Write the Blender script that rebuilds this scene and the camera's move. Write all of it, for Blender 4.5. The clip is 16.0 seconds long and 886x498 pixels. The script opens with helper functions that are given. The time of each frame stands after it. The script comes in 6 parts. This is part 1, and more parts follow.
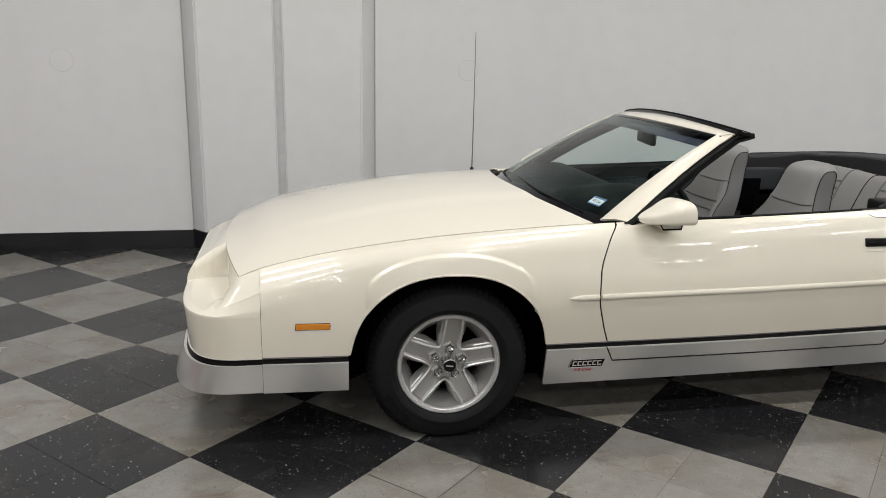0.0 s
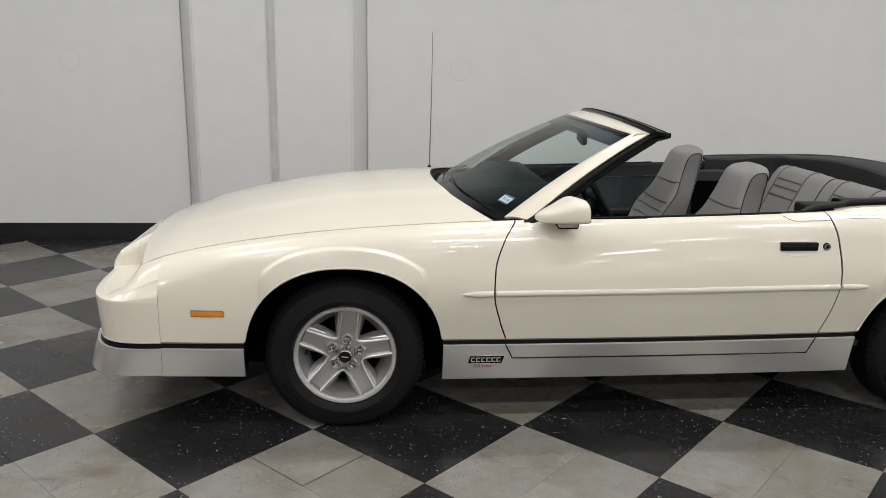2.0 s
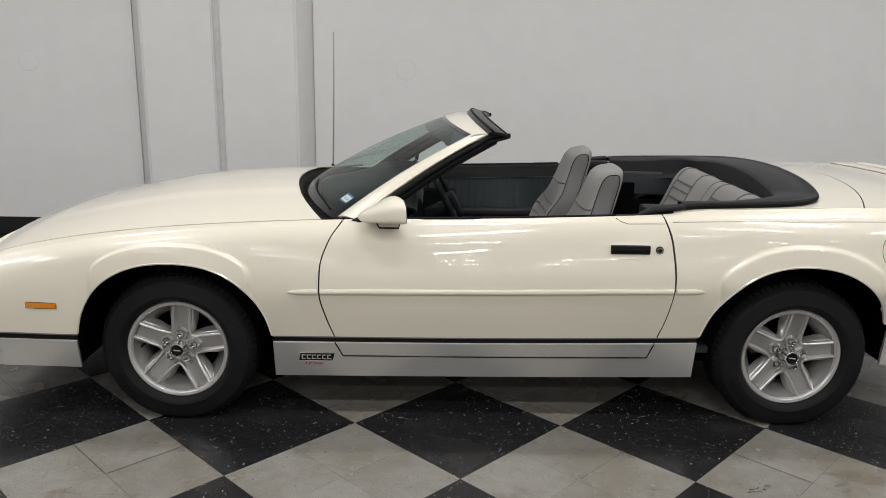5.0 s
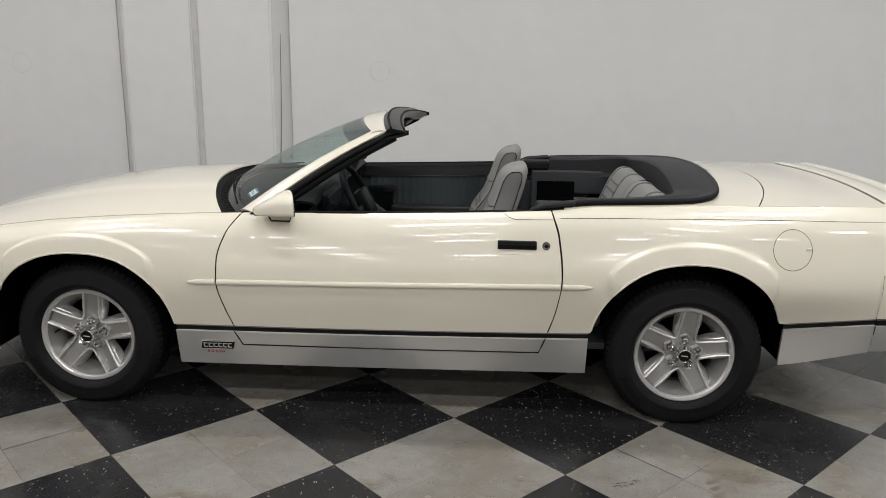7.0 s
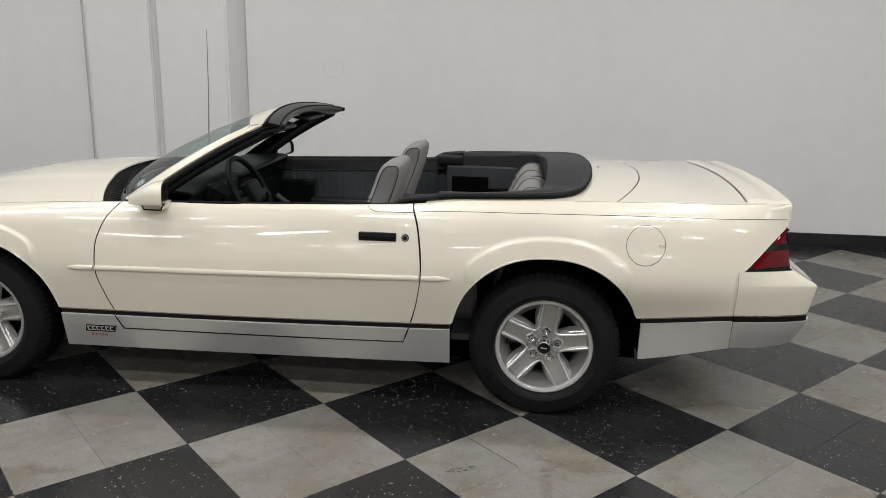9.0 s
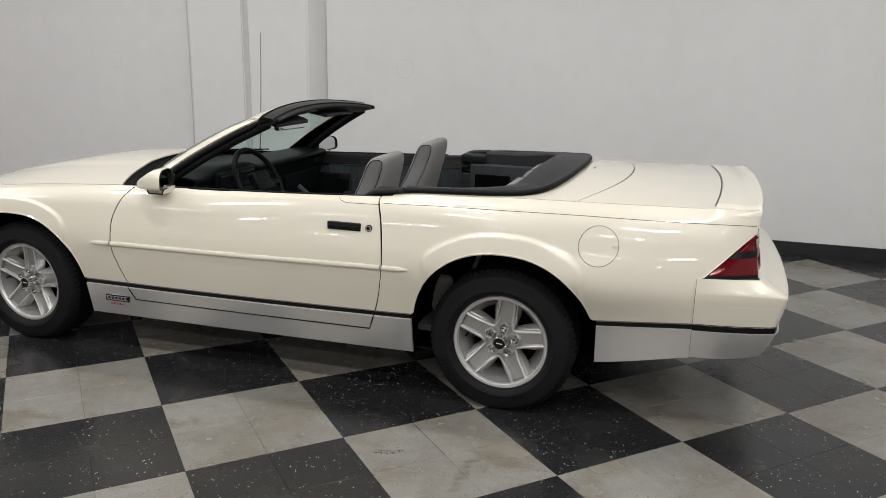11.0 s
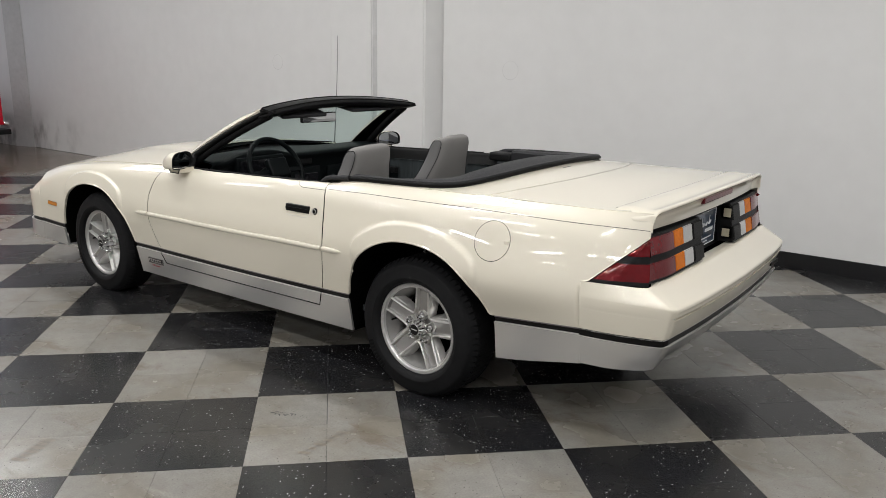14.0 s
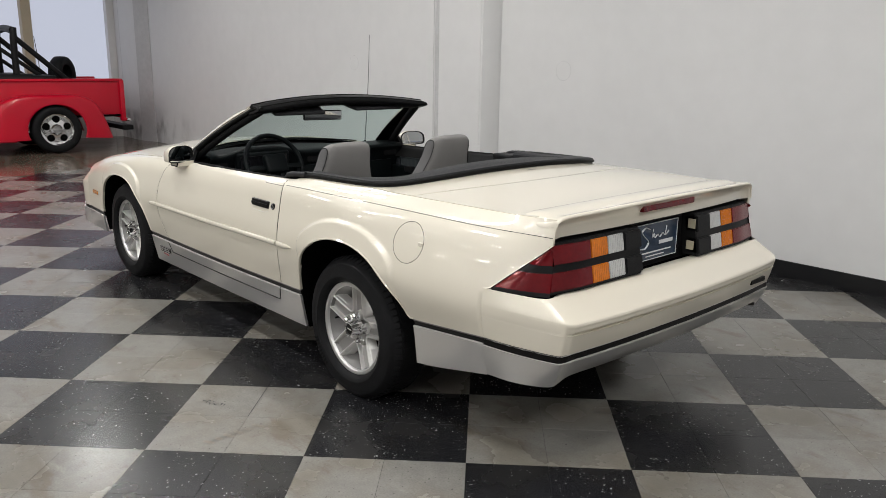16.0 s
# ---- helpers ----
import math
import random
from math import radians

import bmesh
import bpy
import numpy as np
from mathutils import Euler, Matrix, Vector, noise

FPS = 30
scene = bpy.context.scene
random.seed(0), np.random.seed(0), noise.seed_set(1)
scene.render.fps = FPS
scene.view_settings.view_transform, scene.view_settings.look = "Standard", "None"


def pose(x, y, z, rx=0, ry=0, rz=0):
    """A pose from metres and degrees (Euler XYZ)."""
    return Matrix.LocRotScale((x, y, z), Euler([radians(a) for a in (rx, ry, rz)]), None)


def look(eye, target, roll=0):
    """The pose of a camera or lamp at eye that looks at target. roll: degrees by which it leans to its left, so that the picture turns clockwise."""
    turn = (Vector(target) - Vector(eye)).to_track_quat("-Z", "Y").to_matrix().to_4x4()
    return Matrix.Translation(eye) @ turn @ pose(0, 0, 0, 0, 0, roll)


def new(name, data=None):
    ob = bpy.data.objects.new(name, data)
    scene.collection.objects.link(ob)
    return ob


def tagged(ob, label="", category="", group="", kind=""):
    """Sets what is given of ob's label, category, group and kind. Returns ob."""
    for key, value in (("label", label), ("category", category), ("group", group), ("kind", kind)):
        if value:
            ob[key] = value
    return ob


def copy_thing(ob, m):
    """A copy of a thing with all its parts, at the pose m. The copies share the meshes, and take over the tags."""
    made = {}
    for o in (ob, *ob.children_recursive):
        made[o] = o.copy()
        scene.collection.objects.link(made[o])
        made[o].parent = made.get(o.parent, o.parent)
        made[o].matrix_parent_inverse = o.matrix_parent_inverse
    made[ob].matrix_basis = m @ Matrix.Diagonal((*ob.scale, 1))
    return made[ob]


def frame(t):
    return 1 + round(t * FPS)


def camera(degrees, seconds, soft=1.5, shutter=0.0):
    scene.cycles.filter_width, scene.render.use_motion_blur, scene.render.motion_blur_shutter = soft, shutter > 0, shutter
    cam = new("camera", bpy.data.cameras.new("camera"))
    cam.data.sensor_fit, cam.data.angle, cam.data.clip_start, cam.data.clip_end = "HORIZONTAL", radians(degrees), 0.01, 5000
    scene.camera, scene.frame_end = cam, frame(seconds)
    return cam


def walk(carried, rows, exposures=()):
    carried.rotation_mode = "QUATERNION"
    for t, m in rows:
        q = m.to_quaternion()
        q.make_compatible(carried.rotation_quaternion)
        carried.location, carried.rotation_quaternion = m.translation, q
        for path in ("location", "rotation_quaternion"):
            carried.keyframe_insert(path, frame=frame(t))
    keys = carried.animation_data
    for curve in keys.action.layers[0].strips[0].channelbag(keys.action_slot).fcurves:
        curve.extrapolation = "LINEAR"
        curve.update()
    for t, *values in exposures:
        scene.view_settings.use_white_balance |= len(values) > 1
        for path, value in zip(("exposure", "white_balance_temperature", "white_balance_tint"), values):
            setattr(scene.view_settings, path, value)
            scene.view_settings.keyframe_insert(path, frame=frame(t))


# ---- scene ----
cam = camera(59.4, 16.0, 0.7)
PATH = [
    (0, (-0.566, -3.678, 1.498), (-0.207, -1.771, 1.015), 1.1),
    (0.5, (-0.345, -3.743, 1.501), (-0.074, -1.821, 1.017), 0.9),
    (1, (-0.175, -3.793, 1.498), (0.049, -1.865, 1.016), 1.0),
    (1.5, (-0.033, -3.815, 1.49), (0.166, -1.883, 1.011), 1.2),
    (2, (0.133, -3.829, 1.496), (0.3, -1.895, 1.014), 1.1),
    (2.5, (0.296, -3.846, 1.504), (0.435, -1.91, 1.019), 1.1),
    (3, (0.463, -3.861, 1.502), (0.58, -1.923, 1.018), 1.1),
    (3.5, (0.615, -3.879, 1.5), (0.709, -1.94, 1.019), 1.0),
    (4, (0.767, -3.884, 1.503), (0.84, -1.945, 1.022), 1.0),
    (6.5, (1.532, -3.937, 1.532), (1.459, -2.0, 1.037), 0.8),
    (7, (1.711, -3.959, 1.505), (1.607, -2.02, 1.026), 0.8),
    (7.5, (1.889, -3.968, 1.533), (1.764, -2.035, 1.037), 0.9),
    (8, (2.065, -3.974, 1.507), (1.929, -2.038, 1.025), 0.9),
    (8.5, (2.238, -3.987, 1.511), (2.087, -2.053, 1.026), 1.0),
    (9, (2.433, -3.998, 1.511), (2.242, -2.068, 1.026), 1.1),
    (11.5, (3.511, -3.886, 1.501), (2.81, -2.076, 1.019), 1.0),
    (12, (3.761, -3.82, 1.495), (2.954, -2.054, 1.015), 1.0),
    (12.5, (3.995, -3.74, 1.483), (3.098, -2.017, 1.007), 1.0),
    (13, (4.229, -3.639, 1.477), (3.242, -1.965, 1.005), 1.1),
    (13.5, (4.43, -3.53, 1.472), (3.354, -1.911, 1.002), 1.1),
    (14, (4.615, -3.411, 1.482), (3.453, -1.854, 1.005), 0.9),
    (14.5, (4.768, -3.269, 1.472), (3.53, -1.771, 0.999), 1.0),
    (15, (4.918, -3.083, 1.472), (3.611, -1.645, 0.998), 0.9),
    (15.5, (5.056, -2.912, 1.473), (3.688, -1.533, 0.996), 0.9),
    (16, (5.23, -2.742, 1.469), (3.793, -1.435, 0.994), 0.9),
]
walk(cam, [(t, look(eye, target, roll)) for t, eye, target, roll in PATH], [(0, -0.13), (4, -0.18), (9, -0.16), (12, -0.08), (16, -0.02)])

# ---- world and lamps ----
world = bpy.data.worlds.new("world")
scene.world = world
world.use_nodes = True
world.node_tree.nodes["Background"].inputs[0].default_value = (0.80, 0.86, 1.0, 1)
world.node_tree.nodes["Background"].inputs[1].default_value = 0.35
LAMP = 80.0


# ---- materials ----
def material(name, colour, rough=0.5, metal=0.0, coat=0.0, coat_rough=0.03, grain=0.0, grain_scale=60.0, bump=0.0, bump_scale=200.0, spec=0.5, rough_var=0.0, var_scale=3.0):
    m = bpy.data.materials.new(name)
    m.use_nodes = True
    nt = m.node_tree
    b = nt.nodes["Principled BSDF"]
    b.inputs["Base Color"].default_value = (*colour, 1)
    b.inputs["Roughness"].default_value = rough
    b.inputs["Metallic"].default_value = metal
    b.inputs["Coat Weight"].default_value = coat
    b.inputs["Coat Roughness"].default_value = coat_rough
    b.inputs["Specular IOR Level"].default_value = spec
    co = nt.nodes.new("ShaderNodeTexCoord")
    if grain:
        n1 = nt.nodes.new("ShaderNodeTexNoise")
        n1.inputs["Scale"].default_value, n1.inputs["Detail"].default_value = grain_scale, 4
        n2 = nt.nodes.new("ShaderNodeTexNoise")
        n2.inputs["Scale"].default_value, n2.inputs["Detail"].default_value = var_scale, 3
        add = nt.nodes.new("ShaderNodeMath")
        add.operation = "ADD"
        nt.links.new(co.outputs["Object"], n1.inputs["Vector"])
        nt.links.new(co.outputs["Object"], n2.inputs["Vector"])
        nt.links.new(n1.outputs["Fac"], add.inputs[0])
        nt.links.new(n2.outputs["Fac"], add.inputs[1])
        mr = nt.nodes.new("ShaderNodeMapRange")
        mr.inputs["From Min"].default_value, mr.inputs["From Max"].default_value = 0.6, 1.4
        mr.inputs["To Min"].default_value, mr.inputs["To Max"].default_value = 1 - grain, 1 + grain
        nt.links.new(add.outputs[0], mr.inputs["Value"])
        mix = nt.nodes.new("ShaderNodeVectorMath")
        mix.operation = "SCALE"
        mix.inputs[0].default_value = colour
        nt.links.new(mr.outputs[0], mix.inputs["Scale"])
        nt.links.new(mix.outputs[0], b.inputs["Base Color"])
        if rough_var:
            r = nt.nodes.new("ShaderNodeMapRange")
            r.inputs["From Min"].default_value, r.inputs["From Max"].default_value = 0.35, 0.65
            r.inputs["To Min"].default_value, r.inputs["To Max"].default_value = rough - rough_var, rough + rough_var
            nt.links.new(n2.outputs["Fac"], r.inputs["Value"])
            nt.links.new(r.outputs[0], b.inputs["Roughness"])
    if bump:
        n3 = nt.nodes.new("ShaderNodeTexNoise")
        n3.inputs["Scale"].default_value, n3.inputs["Detail"].default_value = bump_scale, 3
        nt.links.new(co.outputs["Object"], n3.inputs["Vector"])
        bp = nt.nodes.new("ShaderNodeBump")
        bp.inputs["Strength"].default_value, bp.inputs["Distance"].default_value = bump, 0.002
        nt.links.new(n3.outputs["Fac"], bp.inputs["Height"])
        nt.links.new(bp.outputs[0], b.inputs["Normal"])
    return m


def glass(name, colour, rough=0.0, opacity=0.0):
    """Thin glass: clear with a mirror sheen."""
    m = bpy.data.materials.new(name)
    m.use_nodes = True
    nt = m.node_tree
    nt.nodes.clear()
    out = nt.nodes.new("ShaderNodeOutputMaterial")
    tr = nt.nodes.new("ShaderNodeBsdfTransparent")
    tr.inputs[0].default_value = (*colour, 1)
    gl = nt.nodes.new("ShaderNodeBsdfGlossy")
    gl.inputs["Roughness"].default_value = rough
    lw = nt.nodes.new("ShaderNodeLayerWeight")
    pw = nt.nodes.new("ShaderNodeMath")
    pw.operation = "POWER"
    pw.inputs[1].default_value = 4.0
    nt.links.new(lw.outputs["Facing"], pw.inputs[0])
    fr = nt.nodes.new("ShaderNodeMath")
    fr.operation = "MULTIPLY_ADD"
    fr.inputs[1].default_value, fr.inputs[2].default_value = 0.62, 0.05
    nt.links.new(pw.outputs[0], fr.inputs[0])
    mx = nt.nodes.new("ShaderNodeMixShader")
    nt.links.new(fr.outputs[0], mx.inputs[0])
    nt.links.new(tr.outputs[0], mx.inputs[1])
    nt.links.new(gl.outputs[0], mx.inputs[2])
    nt.links.new(mx.outputs[0], out.inputs[0])
    return m


def glow(name, colour, strength):
    m = bpy.data.materials.new(name)
    m.use_nodes = True
    b = m.node_tree.nodes["Principled BSDF"]
    b.inputs["Base Color"].default_value = (0.1, 0.1, 0.1, 1)
    b.inputs["Emission Color"].default_value = (*colour, 1)
    b.inputs["Emission Strength"].default_value = strength
    return m


PAINT = material("cream_paint", (0.695, 0.645, 0.540), 0.35, coat=1.0, coat_rough=0.02, grain=0.012, grain_scale=4, var_scale=1.2)
SILVER = material("silver_paint", (0.66, 0.645, 0.63), 0.31, metal=0.74, coat=0.7, coat_rough=0.05, grain=0.04, grain_scale=900, var_scale=2)
STRIPE = material("black_tape", (0.005, 0.0045, 0.0045), 0.35, spec=0.15)
PINLINE = material("silver_tape", (0.62, 0.60, 0.58), 0.35, metal=0.5)
GREYLINE = material("grey_tape", (0.16, 0.14, 0.145), 0.4)
TRIM = material("black_plastic", (0.009, 0.009, 0.0095), 0.45, spec=0.15, grain=0.15, grain_scale=250, bump=0.15, bump_scale=700)
RUBBER = material("black_rubber", (0.005, 0.005, 0.005), 0.55, grain=0.1, spec=0.10)
HEADER = material("glossy_black_vinyl", (0.004, 0.004, 0.0045), 0.30, spec=0.30, grain=0.1, bump=0.25, bump_scale=120)
TYRE = material("tyre_rubber", (0.0084, 0.0084, 0.0091), 0.6, spec=0.12, grain=0.25, grain_scale=30, bump=0.2, bump_scale=300, rough_var=0.1)
ALLOY = material("silver_alloy", (0.39, 0.382, 0.372), 0.36, metal=0.85, grain=0.05, grain_scale=300)
MACHINED = material("bright_alloy", (0.58, 0.57, 0.565), 0.36, metal=0.85, grain=0.04, grain_scale=200)
CHROME = material("chrome", (0.82, 0.82, 0.83), 0.06, metal=1.0)
# near black without sheen, to deepen the shade underneath and in the wheel arches
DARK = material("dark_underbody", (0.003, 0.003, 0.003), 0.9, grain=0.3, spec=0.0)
VINYL = material("black_vinyl", (0.017, 0.017, 0.019), 0.5, spec=0.25, grain=0.12, grain_scale=200, bump=0.3, bump_scale=600)
CARPET = material("grey_carpet", (0.045, 0.048, 0.052), 0.95, grain=0.25, grain_scale=400, bump=0.6, bump_scale=900)
CLOTH = material("grey_seat_cloth", (0.205, 0.197, 0.190), 0.9, grain=0.10, grain_scale=350, bump=0.4, bump_scale=800)
CLOTH2 = material("dark_grey_seat_cloth", (0.118, 0.114, 0.114), 0.9, grain=0.10, grain_scale=350, bump=0.4, bump_scale=800)
DASH = material("dash_plastic", (0.0035, 0.005, 0.0055), 0.42, spec=0.09, grain=0.15, grain_scale=150, bump=0.2, bump_scale=500)
AMBER = material("amber_lens", (0.62, 0.215, 0.010), 0.15, bump=0.4, bump_scale=90, coat=1.0, grain=0.1, grain_scale=120)
AMBER_TAIL = material("amber_tail_lens", (0.50, 0.135, 0.006), 0.15, bump=0.8, bump_scale=60, coat=0.5, grain=0.3, grain_scale=80, var_scale=12)
RED = material("red_lens", (0.13, 0.0015, 0.005), 0.12, metal=0.3, coat=0.3, coat_rough=0.02, grain=0.22, grain_scale=60, var_scale=9, bump=0.25, bump_scale=40, spec=0.3)
CLEAR = material("white_lens", (0.44, 0.44, 0.43), 0.15, coat=1.0, grain=0.08, grain_scale=90)
YELLOWED = material("yellowed_lens", (0.42, 0.38, 0.28), 0.2, coat=0.6, grain=0.08, grain_scale=90)
GLASS = glass("tinted_glass", (0.72, 0.84, 0.815))
BAND = material("black_glass_band", (0.010, 0.010, 0.012), 0.10, coat=0.2, spec=0.4)
MIRROR = material("mirror_glass", (0.66, 0.68, 0.69), 0.01, metal=1.0)


# ---- mesh helpers ----
def link(name, me, mat, parent=None, label="", smooth=False):
    if mat:
        me.materials.append(mat)
    if smooth:
        me.polygons.foreach_set("use_smooth", [True] * len(me.polygons))
    ob = new(name, me)
    if parent:
        ob.parent = parent
    if label:
        tagged(ob, label)
    return ob


def part(name, bm, mat, parent=None, label="", smooth=False, sharp=None):
    me = bpy.data.meshes.new(name)
    bm.to_mesh(me)
    bm.free()
    if sharp:
        smooth = True
    ob = link(name, me, mat, parent, label, smooth)
    if sharp:
        me.set_sharp_from_angle(angle=radians(sharp))
    return ob


def thing(name, label, category, m=None, group="", kind=""):
    ob = new(name)
    ob.empty_display_size = 0.1
    if m:
        ob.matrix_world = m
    return tagged(ob, label, category, group, kind)


def add_box(bm, a, b, bevel=0.0, m=None, seg=2):
    x0, y0, z0 = (min(p, q) for p, q in zip(a, b))
    x1, y1, z1 = (max(p, q) for p, q in zip(a, b))
    vs = [bm.verts.new((x, y, z)) for z in (z0, z1) for y in (y0, y1) for x in (x0, x1)]
    fs = [bm.faces.new([vs[i] for i in f]) for f in ((0, 2, 3, 1), (4, 5, 7, 6), (0, 1, 5, 4), (2, 6, 7, 3), (0, 4, 6, 2), (1, 3, 7, 5))]
    if m:
        for v in vs:
            v.co = m @ v.co
    if bevel:
        bmesh.ops.bevel(bm, geom=list({e for f in fs for e in f.edges}), offset=bevel, segments=seg, affect="EDGES", profile=0.6)
    return bm


def box(a, b, bevel=0.0, m=None, seg=2):
    return add_box(bmesh.new(), a, b, bevel, m, seg)


def smooth_curve(*pts):
    """A monotone cubic through (x, value) pairs."""
    xs, ys = [p[0] for p in pts], [p[1] for p in pts]
    h = [b - a for a, b in zip(xs, xs[1:])]
    d = [(b - a) / k for a, b, k in zip(ys, ys[1:], h)]
    ms = [d[0]] + [0 if p * q <= 0 else 2 * p * q / (p + q) for p, q in zip(d, d[1:])] + [d[-1]]

    def f(x):
        if x <= xs[0]:
            return ys[0] + ms[0] * (x - xs[0])
        if x >= xs[-1]:
            return ys[-1] + ms[-1] * (x - xs[-1])
        i = max(k for k in range(len(h)) if xs[k] <= x)
        t = (x - xs[i]) / h[i]
        return ((1 + 2 * t) * (1 - t) ** 2 * ys[i] + t * (1 - t) ** 2 * h[i] * ms[i] + t * t * (3 - 2 * t) * ys[i + 1] + t * t * (t - 1) * h[i] * ms[i + 1])
    return f


def through_points(pts, s):
    """A Catmull-Rom curve through points, s from 0 to len - 1."""
    n = len(pts) - 1
    i = min(max(int(s), 0), n - 1)
    t = s - i
    p1, p2 = Vector(pts[i]), Vector(pts[i + 1])
    p0 = Vector(pts[i - 1]) if i else 2 * p1 - p2
    p3 = Vector(pts[i + 2]) if i + 2 <= n else 2 * p2 - p1
    return 0.5 * (2 * p1 + (p2 - p0) * t + (2 * p0 - 5 * p1 + 4 * p2 - p3) * t * t + (3 * p1 - p0 - 3 * p2 + p3) * t ** 3)


def step(a, b, x):
    t = min(max((x - a) / (b - a), 0), 1)
    return t * t * (3 - 2 * t)


def spread(a, b, n):
    return [a + (b - a) * i / n for i in range(n + 1)]


def patch(name, f, us, vs, mat, parent, label="", side=1, rim=0.012, closed=False):
    """A panel: f(u, v) gives its points; side -1 mirrors it in y. Its edges turn in by rim along the inside of the surface."""
    verts, faces = [], []
    nu, nv = len(us), len(vs)
    g = [[Vector(f(u, v)) for v in vs] for u in us]
    for row in g:
        for p in row:
            verts.append((p.x, p.y * side, p.z))
    for i in range(nu - 1):
        for j in range(nv - 1):
            q = (i * nv + j, (i + 1) * nv + j, (i + 1) * nv + j + 1, i * nv + j + 1)
            faces.append(q if side > 0 else q[::-1])
    smooth = len(faces)
    if rim:
        ring = [(i, 0) for i in range(nu)] + [(nu - 1, j) for j in range(1, nv)] + [(i, nv - 1) for i in range(nu - 2, -1, -1)] + [(0, j) for j in range(nv - 2, 0, -1)]
        base = len(verts)
        for i, j in ring:
            a = g[min(i + 1, nu - 1)][j] - g[max(i - 1, 0)][j]
            b = g[i][min(j + 1, nv - 1)] - g[i][max(j - 1, 0)]
            n = a.cross(b)
            n = n.normalized() if n.length > 1e-9 else Vector((0, 0, 0))
            p, q = g[i][j], g[i][j] - n * rim
            verts += [(p.x, p.y * side, p.z), (q.x, q.y * side, q.z)]
        k = len(ring)
        for i in range(k):
            a, b = base + 2 * i, base + 2 * ((i + 1) % k)
            q = (a, a + 1, b + 1, b)
            faces.append(q if side > 0 else q[::-1])
    me = bpy.data.meshes.new(name)
    me.from_pydata(verts, [], faces)
    me.polygons.foreach_set("use_smooth", [i < smooth for i in range(len(faces))])
    return link(name, me, mat, parent, label)


def tube(pts, radius, mat, name, parent, label="", closed=False, flat=1.0, res=6, sub=6, taper=None):
    """A round bar along a smooth line, as a mesh."""
    n = len(pts) - 1
    line = [through_points(pts, s) for s in spread(0, n, n * sub)] if len(pts) > 2 else [Vector(p) for p in pts]
    bm = bmesh.new()
    rings = []
    up = Vector((0.13, 0.21, 1)).normalized()
    for i, p in enumerate(line):
        if closed:
            d = line[(i + 1) % (len(line) - 1)] - line[i - 1 if i else -2]
        else:
            d = line[min(i + 1, len(line) - 1)] - line[max(i - 1, 0)]
        d.normalize()
        a = d.cross(up).normalized()
        b = a.cross(d)
        r = radius * (taper[0] + (taper[1] - taper[0]) * i / (len(line) - 1) if taper else 1)
        rings.append([bm.verts.new(p + (a * math.cos(k * 2 * math.pi / res) * r + b * math.sin(k * 2 * math.pi / res) * r * flat)) for k in range(res)])
    for r0, r1 in zip(rings, rings[1:]):
        for k in range(res):
            bm.faces.new((r0[k], r0[(k + 1) % res], r1[(k + 1) % res], r1[k]))
    if not closed:
        bm.faces.new(rings[0][::-1])
        bm.faces.new(rings[-1])
    return part(name, bm, mat, parent, label, sharp=50)


def lathe(profile, n=48, arc=(0, 2 * math.pi)):
    """Turns (radius, y) pairs round the y axis."""
    bm = bmesh.new()
    full = abs(arc[1] - arc[0] - 2 * math.pi) < 1e-6
    rows = []
    for i in range(n if full else n + 1):
        a = arc[0] + (arc[1] - arc[0]) * i / n
        rows.append([bm.verts.new((r * math.cos(a), y, r * math.sin(a))) for r, y in profile])
    for i in range(n):
        p, q = rows[i], rows[(i + 1) % len(rows)]
        for k in range(len(profile) - 1):
            try:
                bm.faces.new((p[k], p[k + 1], q[k + 1], q[k]))
            except ValueError:
                pass
    bmesh.ops.remove_doubles(bm, verts=bm.verts, dist=1e-5)
    bmesh.ops.recalc_face_normals(bm, faces=bm.faces)
    return bm


# ---- the room ----
WALL_Y = 2.66
WALLPAINT = material("white_wall_paint", (0.62, 0.615, 0.61), 0.55, grain=0.035, grain_scale=6, var_scale=0.9, bump=0.12, bump_scale=25)


